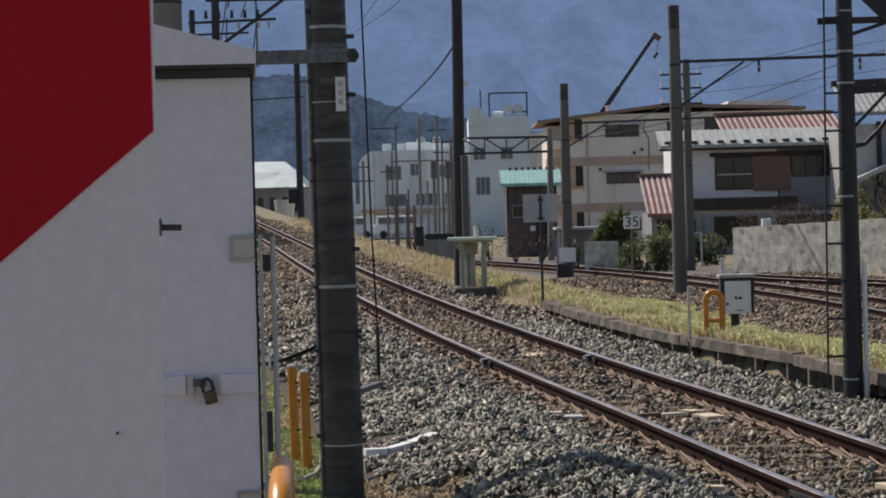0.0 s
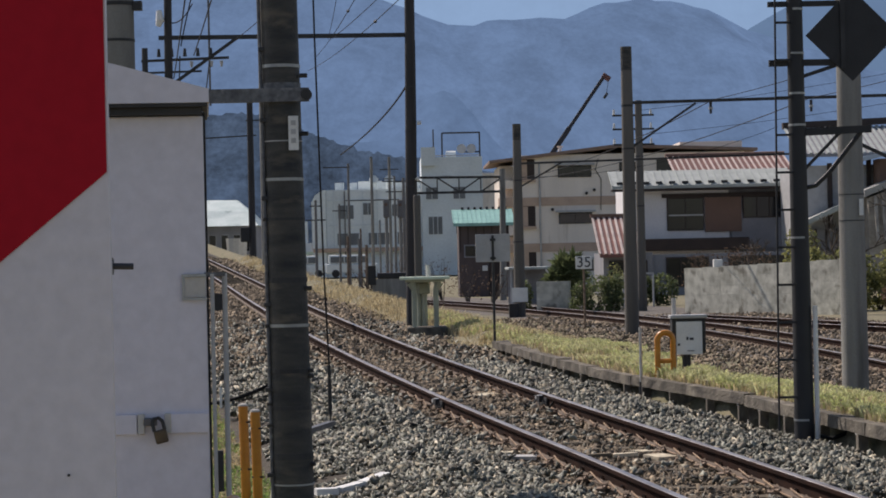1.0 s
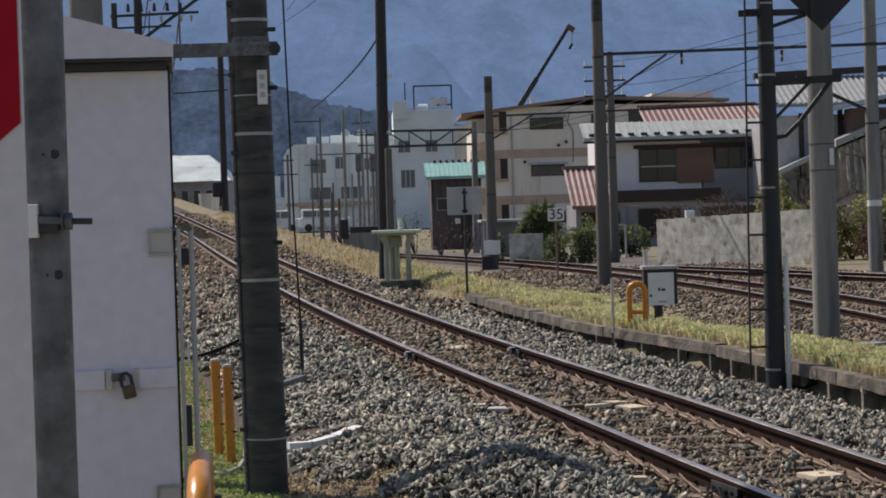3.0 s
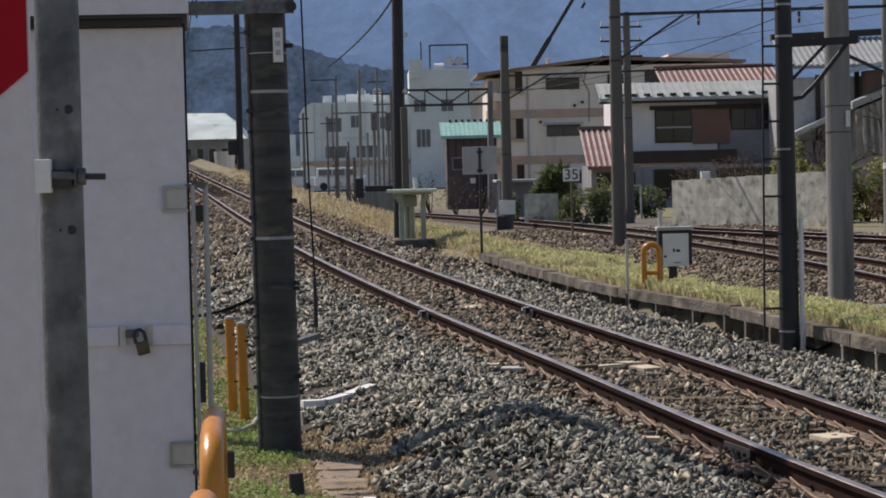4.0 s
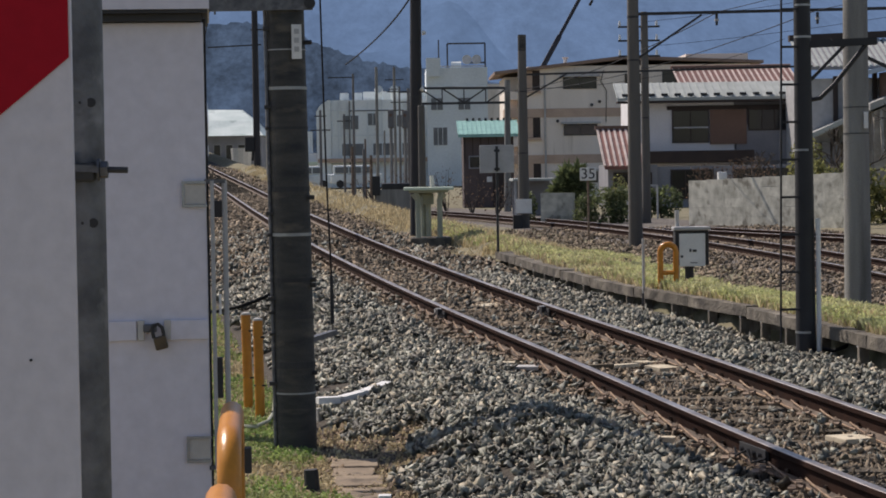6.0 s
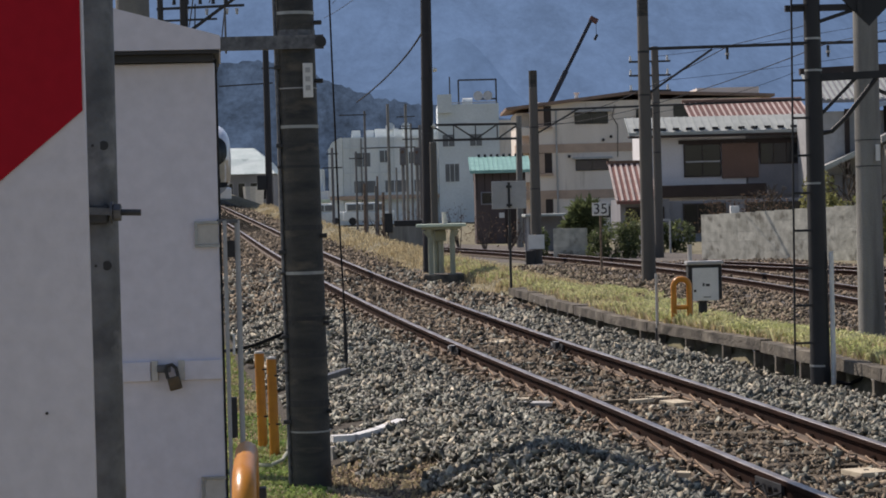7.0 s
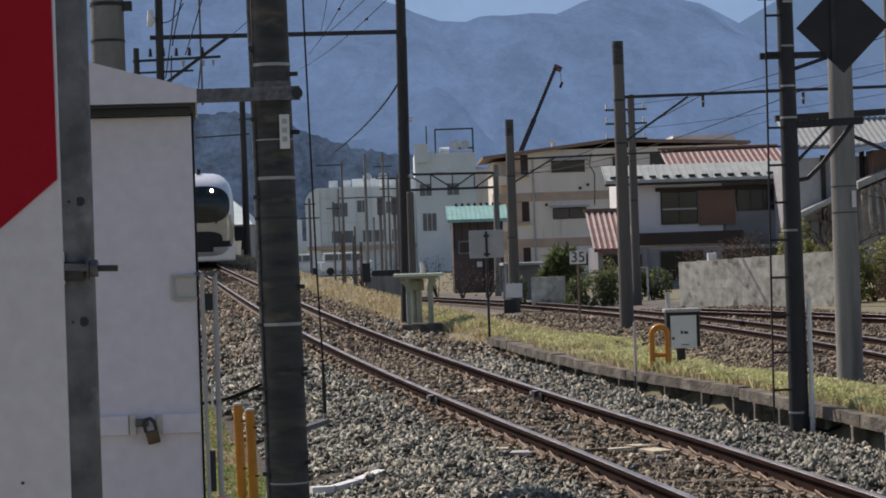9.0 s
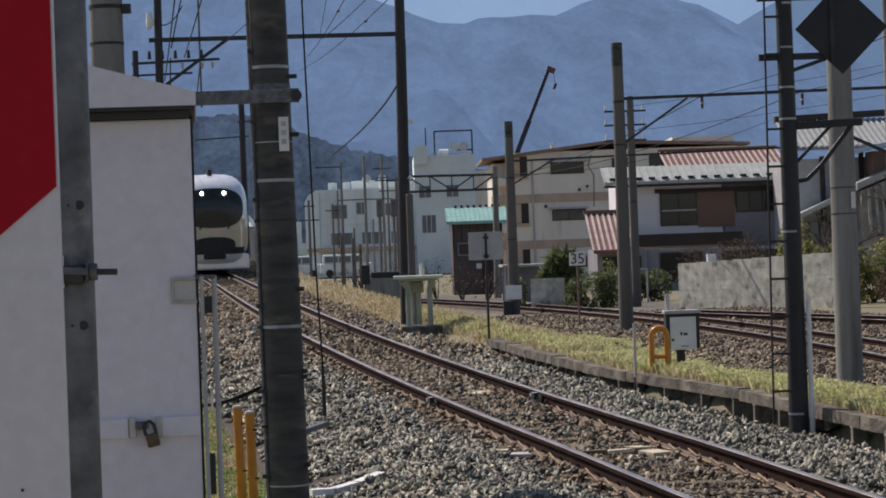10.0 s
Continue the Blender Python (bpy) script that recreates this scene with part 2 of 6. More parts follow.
    green_grass=mat("fresh_grass", (0.22, 0.33, 0.085), (0.36, 0.37, 0.16), rough=0.8, scale=1.2, fine=10, bump=0, island=0.4, thin=0.4),
    turf=mat("turf_soil", (0.24, 0.205, 0.135), (0.13, 0.125, 0.065), rough=1, scale=2.5, fine=30, bump=0.6),
    wire=mat("wire", (0.014, 0.014, 0.016), rough=0.7, bump=0, spec=0.2),
    train_body=mat("train_silver", (0.86, 0.87, 0.89), (0.82, 0.83, 0.85), rough=0.22, metal=0.35, scale=0.6, fine=6, bump=0),
    train_glass=mat("train_glass", (0.012, 0.016, 0.016), (0.010, 0.013, 0.014), rough=0.22, scale=0.6, fine=6, bump=0),
    train_dark=mat("train_underframe", (0.03, 0.03, 0.032), (0.02, 0.02, 0.022), rough=0.8, scale=3, fine=30, bump=0.1),
    train_gold=mat("train_lower_nose", (0.50, 0.45, 0.37), (0.40, 0.36, 0.30), rough=0.42, metal=0.8, scale=0.8, fine=6, bump=0),
    lamp_on=mat("lit_headlamp", (1.0, 0.96, 0.86), (1.0, 0.96, 0.86), rough=0.3, bump=0, glow=14.0),
    shed_board=mat("dark_shed_boards", (0.115, 0.088, 0.085), (0.075, 0.058, 0.058), rough=0.85, scale=1.5, fine=20, bump=0.1, streak=True),
    roof_edge=mat("brown_roof_edge", (0.30, 0.21, 0.165), (0.21, 0.145, 0.115), rough=0.8, scale=0.9, fine=12, bump=0.1),
    hall_roof=mat("weathered_white_sheet", (0.66, 0.74, 0.72), (0.50, 0.60, 0.58), rough=0.6, scale=0.5, fine=4, bump=0.1, stain=(0.36, 0.45, 0.44), stain_scale=0.6, stain_at=0.57),
    crane_red=mat("crane_boom_paint", (0.035, 0.032, 0.040), (0.025, 0.023, 0.03), rough=0.6, scale=0.5, fine=6, bump=0.05),
    # hill colours below: first the painted haze glow, then the wooded ground
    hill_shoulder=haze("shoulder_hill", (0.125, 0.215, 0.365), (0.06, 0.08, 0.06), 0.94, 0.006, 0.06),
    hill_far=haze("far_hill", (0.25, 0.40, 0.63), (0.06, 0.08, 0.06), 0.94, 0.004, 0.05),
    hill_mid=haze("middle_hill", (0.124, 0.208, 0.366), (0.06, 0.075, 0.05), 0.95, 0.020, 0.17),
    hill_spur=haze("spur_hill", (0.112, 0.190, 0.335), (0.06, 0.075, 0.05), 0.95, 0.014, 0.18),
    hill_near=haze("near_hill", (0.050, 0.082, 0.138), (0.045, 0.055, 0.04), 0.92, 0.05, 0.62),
)


# ---- mesh helpers ----
def part(name, bm, material, parent=None, label="", kind="", smooth=False):
    """Links a bmesh as one mesh object under a thing or a part."""
    me = bpy.data.meshes.new(name)
    bm.normal_update()
    bm.to_mesh(me)
    bm.free()
    me.materials.append(M[material])
    if smooth:
        me.shade_smooth()
        me.set_sharp_from_angle(angle=radians(35))
    ob = new(name, me)
    ob.parent = parent
    if label or kind:
        tagged(ob, label, "", "", kind)
    return ob


def thing(name, at, label, category, group="", kind=""):
    ob = new(name)
    ob.location = at
    return tagged(ob, label, category, group, kind)


def box(bm, x0, x1, y0, y1, z0, z1, bevel=0.0):
    r = bmesh.ops.create_cube(bm, size=1.0)
    vs = r["verts"]
    for v in vs:
        v.co = Vector(((x0 + x1) / 2 + v.co.x * (x1 - x0), (y0 + y1) / 2 + v.co.y * (y1 - y0), (z0 + z1) / 2 + v.co.z * (z1 - z0)))
    if bevel:
        es = list({e for v in vs for e in v.link_edges})
        bmesh.ops.bevel(bm, geom=es, offset=bevel, segments=2, affect="EDGES", profile=0.6)
    return bm


def B(*a, **k):
    return box(bmesh.new(), *a, **k)


def tube(bm, pts, radius, sides=8, cap=True):
    """A round bar through points; radius may be one number or one per point."""
    pts = [Vector(p) for p in pts]
    rad = radius if isinstance(radius, (list, tuple)) else [radius] * len(pts)
    rings = []
    prev = None
    for i, p in enumerate(pts):
        d = (pts[min(i + 1, len(pts) - 1)] - pts[max(i - 1, 0)]).normalized()
        u = d.orthogonal().normalized() if prev is None else (prev - d * prev.dot(d)).normalized()
        prev = u
        w = d.cross(u)
        rings.append([bm.verts.new(p + (u * math.cos(a) + w * math.sin(a)) * rad[i]) for a in (2 * math.pi * k / sides for k in range(sides))])
    for a, b in zip(rings, rings[1:]):
        for k in range(sides):
            bm.faces.new((a[k], a[(k + 1) % sides], b[(k + 1) % sides], b[k]))
    if cap:
        bm.faces.new(rings[0][::-1])
        bm.faces.new(rings[-1])
    return bm


def TB(pts, radius, sides=8):
    return tube(bmesh.new(), pts, radius, sides)


def bar(bm, a, b, w, h):
    """A square bar between two points."""
    a, b = Vector(a), Vector(b)
    d = (b - a).normalized()
    u = d.cross(Vector((0, 0, 1)))
    u = u.normalized() if u.length > 0.01 else Vector((1, 0, 0))
    v = u.cross(d)
    ring = lambda c: [bm.verts.new(c + u * sx * w / 2 + v * sy * h / 2) for sx, sy in ((-1, -1), (1, -1), (1, 1), (-1, 1))]
    ra, rb = ring(a), ring(b)
    for k in range(4):
        bm.faces.new((ra[k], ra[(k + 1) % 4], rb[(k + 1) % 4], rb[k]))
    bm.faces.new(ra[::-1])
    bm.faces.new(rb)
    return bm


def BAR(a, b, w, h):
    return bar(bmesh.new(), a, b, w, h)


def prism(bm, outline, y0, y1):
    """An outline in x, z drawn out along y."""
    a = [bm.verts.new((x, y0, z)) for x, z in outline]
    b = [bm.verts.new((x, y1, z)) for x, z in outline]
    n = len(a)
    for k in range(n):
        bm.faces.new((a[k], a[(k + 1) % n], b[(k + 1) % n], b[k]))
    bm.faces.new(a[::-1])
    bm.faces.new(b)
    bmesh.ops.recalc_face_normals(bm, faces=bm.faces)
    return bm


def raw(name, verts, faces, material, parent=None, label="", category="", kind=""):
    me = bpy.data.meshes.new(name)
    me.from_pydata(verts, [], faces)
    me.materials.append(M[material])
    ob = new(name, me)
    ob.parent = parent
    return tagged(ob, label, category, "", kind)


# ---- the lie of the land ----
def smooth(a, b, v):
    k = min(max((v - a) / (b - a), 0.0), 1.0)
    return k * k * (3 - 2 * k)


def far_bend(y):
    """How far the line has swung to the west beyond the yard throat."""
    return 0.0012 * max(0, min(y, 92) - 76) ** 2 + max(0, y - 92) * 0.0384


def bank(y):
    """Level of the formation that carries the main line."""
    y = min(max(y, 0), 150)
    return GRADE * y + 0.0015 * max(0, y - 60) + 0.45 * far_bend(y)


def rise(y):
    """Rail top of the main line, which has settled near the crossing."""
    return bank(y) - 0.0875 * smooth(70, 20, y) - 0.0588 * smooth(20, 12, y)


def line(y):
    """Centre of the main line: it bends away gently near the crossing and again far off."""
    yy = max(y, 8.0)
    x = 2.8295 - 0.1032 * yy + 2.8038 * math.exp(-yy / 20.114)
    if y < 8.0:
        x += (8.0 - y) * 0.1969
    return x - far_bend(y)


def edge(y):
    """Middle of the formation, along which its shoulders and the kerb run."""
    yy = max(y, 8.0)
    x = 3.075 - 0.107 * yy + 2.64 * math.exp(-yy / 11)
    if y < 8.0:
        x += (8.0 - y) * 0.223
    return x - far_bend(y)


def line2(y):
    """Centre of the second track."""
    return 7.90 - 0.00185 * max(0, y - 34) ** 2


def line3(y):
    """Centre of the siding that leaves the second track."""
    return 8.42 - 0.25 * (y - 61.5)


YARD = -0.13


def kerb_at(y):
    """How far the kerb stands from the main line's centre."""
    return 2.46 + 0.60 * smooth(31, 23, y)


def land(x, y):
    d = x - edge(y)
    top = bank(y)
    left = top - 0.20 - 0.26 * smooth(1.3, 2.4, -d)
    k = smooth(7, 13, y)
    left = left * k + (0.12 if d < -1.9 else left) * (1 - k)
    right_top = top - 0.20 - 0.24 * smooth(1.6, 2.3, d)
    k = kerb_at(y)
    if y < 36.6:
        right_top = top - 0.12 if d > k + 0.08 else right_top
    else:
        right_top += (top - 0.12 - right_top) * smooth(k - 0.6, k + 0.5, d)
    right = right_top + (YARD - right_top) * smooth(k + 0.4, k + 2.9, d)
    z = left if d < 0 else right
    if d < 0:
        z -= 0.09 * smooth(2.75, 2.45, abs(d - 0.1)) * smooth(8, 12, y)
    elif d < k + 0.08 and y < 36.6:
        z -= 0.17 * smooth(8, 12, y)
    z -= 0.22 * smooth(1.75, 1.25, abs(x - line(y))) * smooth(6, 10, y)
    return z + 0.02 * noise.noise(Vector((x * 0.7, y * 0.7, 0)))


def spread(lo, hi, stops):
    """Grid stations between lo and hi: stops are (limit, step)."""
    out, v = [lo], lo
    for limit, step in stops:
        while v < limit - 1e-6:
            v = min(v + step, limit)
            out.append(v)
    return out


def build_ground():
    ys = spread(-300, 4500, ((-40, 65), (0, 8), (10, 1), (60, 0.5), (110, 1.5), (300, 10), (4500, 300)))
    offs = spread(-3000, 3000, ((-300, 450), (-40, 26), (-10, 3), (-4, 0.5), (10, 0.22), (24, 1), (100, 8), (300, 40), (3000, 450)))
    verts = [(edge(min(y, 400)) + o, y, land(edge(min(y, 400)) + o, y)) for y in ys for o in offs]
    w = len(offs)
    faces = [(j * w + i, j * w + i + 1, (j + 1) * w + i + 1, (j + 1) * w + i) for j in range(len(ys) - 1) for i in range(w - 1)]
    ob = raw("ground", verts, faces, "turf", None, "bare soil and turf beside the railway", "ground", "structure")
    ob.data.shade_smooth()


build_ground()


# ---- tracks ----
def offset_line(f, y, d):
    """A point d metres to the right of a track's centre, square to it."""
    s = (f(y + 0.05) - f(y - 0.05)) / 0.1
    n = math.hypot(1, s)
    return f(y) + d / n, y - d * s / n


def strip(name, f, y0, y1, step, across, material, parent, label=""):
    """A swept strip along a track: across is a list of (offset, height above the rail top)."""
    rows = []
    y = y0
    while y <= y1 + 1e-6:
        rows.append(y)
        y += step
    top = rise if f is line else (lambda v: 0.05)
    verts = []
    for y in rows:
        for d, h in across:
            x, yy = offset_line(f, y, d)
            verts.append((x, yy, top(y) + h))
    w = len(across)
    faces = [(j * w + i, j * w + i + 1, (j + 1) * w + i + 1, (j + 1) * w + i) for j in range(len(rows) - 1) for i in range(w - 1)]
    return raw(name, verts, faces, material, parent, label)


def rail(f, y0, y1, step, d, parent):
    """A rail: web and foot in rust, the running head bright."""
    foot_top = [(-0.064, -0.152), (-0.064, -0.141), (-0.016, -0.121), (0.016, -0.121), (0.064, -0.141), (0.064, -0.152)]
    foot = [(-0.06, -0.150), (-0.06, -0.140), (-0.012, -0.122), (-0.009, -0.045), (-0.032, -0.034), (-0.0335, -0.004)]
    side = [(d + a, h) for a, h in foot] + [(d - a, h) for a, h in foot[::-1]]
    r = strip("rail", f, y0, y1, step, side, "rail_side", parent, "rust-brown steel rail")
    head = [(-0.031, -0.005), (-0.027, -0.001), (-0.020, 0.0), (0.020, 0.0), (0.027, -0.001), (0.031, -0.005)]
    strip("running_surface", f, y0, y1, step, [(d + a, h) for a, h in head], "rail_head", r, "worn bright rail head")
    strip("rail_foot", f, y0, y1, step, [(d + a, h) for a, h in foot_top], "foot", r, "rust-coloured rail foot")
    return r


def sleeper_mesh():
    bm = B(-1.05, 1.05, -0.10, 0.10, -0.13, 0.0, bevel=0.008)
    me = bpy.data.meshes.new("sleeper")
    bm.to_mesh(me)
    bm.free()
    me.materials.append(M["wood"])
    return me


def clip_mesh():
    """Base plate with two dog spikes and a rail brace, each side of a rail."""
    bm = bmesh.new()
    box(bm, -0.15, 0.15, -0.08, 0.08, 0.0, 0.018)
    for sx in (-1, 1):
        box(bm, sx * 0.085 - 0.02, sx * 0.085 + 0.02, -0.06, -0.02, 0.018, 0.05)
        box(bm, sx * 0.085 - 0.02, sx * 0.085 + 0.02, 0.02, 0.06, 0.018, 0.05)
        tube(bm, [(sx * 0.055, -0.29, 0.055), (sx * 0.075, -0.14, 0.035), (sx * 0.10, 0.0, 0.03), (sx * 0.09, 0.12, 0.03), (sx * 0.06, 0.27, 0.05)], 0.011, 5)
    me = bpy.data.meshes.new("base_plate")
    bm.to_mesh(me)
    bm.free()
    me.materials.append(M["rust"])
    return me


def build_track(f, y0, y1, label, near_limit, z_of):
    t = thing("railway_track", (0, 0, 0), label, "railway track", kind="structure")
    for d in (-0.5665, 0.5665):
        rail(f, y0, y1, 0.5, d, t)
    y, k = y0, 0
    while y < min(y1, near_limit):
        s = (f(y + 0.05) - f(y - 0.05)) / 0.1
        a = -math.atan(s)
        o = new("sleeper", SLEEPER)
        o.parent = t
        o.matrix_basis = Matrix.Translation((f(y), y, z_of(y) - 0.155)) @ Matrix.Rotation(-a, 4, "Z")
        if y < 48:
            for d in (-0.5665, 0.5665):
                x, yy = offset_line(f, y, d)
                c = new("base_plate", CLIP)
                c.parent = t
                c.matrix_basis = Matrix.Translation((x, yy, z_of(y) - 0.155)) @ Matrix.Rotation(-a, 4, "Z")
        y += 0.61 + 0.03 * math.sin(k * 2.3)
        k += 1
    return t


SLEEPER, CLIP = sleeper_mesh(), clip_mesh()
main_track = build_track(line, 6.0, 170.0, "rusty single railway track on stone ballast", 110, rise)
build_track(line2, 24.0, 120.0, "old rusty second track of the yard", 92, lambda y: 0.05)
siding = build_track(line3, 36.0, 64.0, "rusty siding that branches from the second track", 64, lambda y: 0.05)


def hung_cable(y0, y1, d, side):
    """Springy rusty strands: each leaves the web at a sleeper and drops to the rail foot nearer the crossing."""
    bm, y, k = bmesh.new(), y0, 0
    while y < y1:
        n = 0.61 + 0.03 * math.sin(k * 2.3)
        pts = []
        for i in range(8):
            v = i / 7
            out = side * (0.040 + 0.050 * v + 0.012 * math.sin(k * 1.7) * v)
            yy = y + n * (1.0 - 1.35 * v)
            x, yo = offset_line(line, yy, d + out)
            fall = 1 - (1 - v) ** 2
            pts.append((x, yo, rise(yy) - 0.098 - 0.010 * math.sin(k * 3.7) - 0.045 * fall + 0.012 * v ** 4))
        tube(bm, pts, 0.0075, 5)
        y += n
        k += 1
    part("hung_cable", bm, "cable_rust", main_track, "rust-coloured strands sagging along the rail", smooth=True)


hung_cable(9.5, 30.0, 0.5665, -1)
hung_cable(9.7, 27.0, -0.5665, -1)


def fishplate(y, d, bonded=True):
    """A bolted rail joint: plates on both sides with bolts and a bond wire."""
    j = thing("rail_joint", (0, 0, 0), "bolted steel rail joint with a loose bond wire", "rail joint")
    x, yy = offset_line(line, y, d)
    s = (line(y + 0.05) - line(y - 0.05)) / 0.1
    j.matrix_basis = Matrix.Translation((x, yy, rise(y))) @ Matrix.Rotation(math.atan(-s), 4, "Z")
    for sx in (-1, 1):
        part("fishplate", B(sx * 0.026 - 0.012, sx * 0.026 + 0.012, -0.25, 0.25, -0.115, -0.035, bevel=0.004), "dark_steel", j)
        for by in (-0.17, -0.06, 0.06, 0.17):
            part("bolt", TB([(sx * 0.03, by, -0.075), (sx * 0.062, by, -0.075)], 0.014, 6), "dark_steel", j)
    part("bond_wire", TB([(-0.05, -0.3, -0.08), (-0.09, -0.15, -0.12), (-0.07, 0.0, -0.06), (-0.09, 0.15, -0.11), (-0.05, 0.3, -0.08)], 0.008, 5), "wire", j)
    if bonded:
        box_at = part("bond_box", B(-0.085, -0.036, -0.10, 0.10, -0.085, -0.022, bevel=0.006), "dark_steel", j, "steel bond box clamped to the rail")
        part("bond_lid", B(-0.088, -0.034, -0.09, 0.0, -0.0215, -0.014, bevel=0.002), "grey_paint", box_at)
        part("bond_lid", B(-0.092, -0.0855, 0.02, 0.085, -0.06, -0.03), "grey_paint", box_at)


fishplate(25.2, 0.5665)
fishplate(25.2, -0.5665)
fishplate(14.3, -0.5665, False)

# ballast beds lie on the ground, shoulders sloping
bed = tagged(new("ballast_bed"), "grey crushed-stone ballast of the main line", "ballast", "", "structure")


def bed_height(x, y):
    """Top of the ballast: level between the rails, a heaped shoulder to the west, a low one along the kerb."""
    e, c, b, r = edge(y), line(y), bank(y), rise(y)
    xs = [e - 3.2, e - 2.75, e - 2.3, e - 1.9, min(e - 1.3, c - 1.2), c - 0.80, c + 0.80, e + 2.1, e + 2.5, e + 3.0]
    zs = [b - 0.50, b - 0.48, b - 0.45, b - 0.35, b - 0.19, r - 0.19, r - 0.19, b - 0.33, b - 0.40, b - 0.46]
    heap = 0.14 * math.exp(-((x - 0.95) / 0.55) ** 2 - ((y - 14.9) / 1.2) ** 2) - 0.07 * math.exp(-((x + 0.05) / 0.35) ** 2 - ((y - 15.9) / 0.9) ** 2)
    return float(np.interp(x, xs, zs)) + heap * smooth(0.75, 1.15, c - x)


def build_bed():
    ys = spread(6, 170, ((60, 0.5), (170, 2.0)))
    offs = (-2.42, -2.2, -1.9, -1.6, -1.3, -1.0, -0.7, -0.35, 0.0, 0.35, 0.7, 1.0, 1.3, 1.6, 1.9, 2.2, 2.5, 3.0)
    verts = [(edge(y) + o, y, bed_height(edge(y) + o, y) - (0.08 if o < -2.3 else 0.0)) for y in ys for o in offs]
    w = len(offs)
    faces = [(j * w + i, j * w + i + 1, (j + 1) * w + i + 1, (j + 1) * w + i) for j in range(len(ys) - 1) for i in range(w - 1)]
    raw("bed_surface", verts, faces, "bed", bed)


build_bed()
bed2 = tagged(new("yard_ballast"), "old brown-grey ballast of the yard tracks", "ballast", "", "structure")
strip("bed_surface", line2, 24, 130, 1.0, [(-2.4, -0.21), (-1.2, -0.165), (1.2, -0.165), (5.5, -0.165), (6.5, -0.22)], "oldbed", bed2)


def stones(name, boxes, label, seed, parent, material="stone"):
    """Loose crushed stones as one mesh: jittered angular lumps."""
    rng = np.random.default_rng(seed)
    base = np.array([(x, y, z) for x in (-1, 1) for y in (-1, 1) for z in (-1, 1)], float) * 0.75
    quads = ((0, 1, 3, 2), (4, 6, 7, 5), (0, 4, 5, 1), (2, 3, 7, 6), (0, 2, 6, 4), (1, 5, 7, 3))
    tri = np.array([t for a, b, c, d in quads for t in ((a, b, c), (a, c, d))])
    shapes = []
    for _ in range(40):
        v = base * (1 + rng.uniform(-0.60, 0.40, base.shape))
        for i in rng.choice(8, 3, replace=False):
            v[i] *= rng.uniform(0.15, 0.6)
        shapes.append(v * np.array((rng.uniform(1.2, 2.1), rng.uniform(0.8, 1.3), rng.uniform(0.28, 0.62))))
    V, F, count = [], [], 0
    for pts, size in boxes:
        for x, y, z in pts:
            s = shapes[rng.integers(40)] * size * rng.uniform(0.6, 1.35)
            a = rng.normal(size=(3, 3))
            q, _ = np.linalg.qr(a)
            V.append(s @ q.T + (x, y, z))
            F.append(tri + count)
            count += len(base)
    V, F = np.concatenate(V), np.concatenate(F)
    me = bpy.data.meshes.new(name)
    me.vertices.add(len(V))
    me.vertices.foreach_set("co", V.ravel())
    me.loops.add(F.size)
    me.loops.foreach_set("vertex_index", F.ravel().astype(np.int32))
    me.polygons.add(len(F))
    me.polygons.foreach_set("loop_start", np.arange(0, F.size, 3, dtype=np.int32))
    me.update(calc_edges=True)
    me.materials.append(M[material])
    ob = new(name, me)
    ob.parent = parent
    return tagged(ob, label, "", "", "stuff")


def scatter_main(y0, y1, density, seed, inner=False):
    """Stones on the shoulders, or (inner) the fouled ones between and beside the rails."""
    rng = np.random.default_rng(seed)
    out = []
    lo, hi = (-1.0, 1.0) if inner else (-2.75, 2.95)
    for _ in range(int((y1 - y0) * (hi - lo) * density)):
        y, d = rng.uniform(y0, y1), rng.uniform(lo, hi)
        x = line(y) + d
        e = x - edge(y)
        if abs(abs(d) - 0.5665) < (0.062 if y < 30 else 0.085) or e < -2.35:
            continue
        if not inner and abs(d) < 0.85 + 0.25 * rng.random() and rng.random() < 0.93:
            continue
        bare = noise.noise(Vector((e * 2.2, y * 1.3, 9.0))) + (0.55 if e < -2.25 else 0.0)
        if not inner and (e < -1.7 and bare > 0.22 or e > kerb_at(y) - 0.03):
            continue
        if not inner and math.hypot(x + 0.35, (y - 15.9) * 0.45) < 0.42 + 0.12 * noise.noise(Vector((e * 5, y * 3, 1.0))):
            continue
        if not inner and abs(x + 0.1) < 0.09 and 12.7 < y < 13.6:
            continue
        lump = 0.085 * noise.noise(Vector((e * 1.6, y * 1.1, 3.0)))
        lift = 0.004 if inner else 0.03 + lump
        out.append((x, y, bed_height(x, y) + lift + rng.uniform(-0.02, 0.028)))
    return out


stones("ballast_stones", [
    (scatter_main(9.5, 17, 820, 1), 0.0255),
    (scatter_main(17, 24, 680, 2), 0.0265),
    (scatter_main(24, 34, 400, 3), 0.031),
    (scatter_main(34, 50, 70, 4), 0.042),
], "angular grey ballast stones", 7, bed)
stones("tan_stones", [
    (scatter_main(9.5, 17, 240, 31), 0.0255),
    (scatter_main(17, 24, 200, 32), 0.0265),
    (scatter_main(24, 34, 100, 33), 0.035),
], "tan and pale stones among the ballast", 17, bed, "stone_tan")
stones("fouled_stones", [
    (scatter_main(9.5, 22, 900, 12, True), 0.0235),
    (scatter_main(22, 36, 400, 13, True), 0.031),
    (scatter_main(36, 80, 80, 14, True), 0.042),
    (scatter_main(34, 60, 110, 15), 0.042),
    (scatter_main(60, 115, 42, 16), 0.052),
], "rust-brown fouled ballast stones between the rails", 9, bed, "stone_rust")


def loose_stones(n, seed):
    """Single stones on top of the heaped shoulder nearest the crossing."""
    rng = np.random.default_rng(seed)
    shapes = []
    for k in range(24):
        bm = bmesh.new()
        bmesh.ops.create_cube(bm, size=1.5)
        for v in bm.verts:
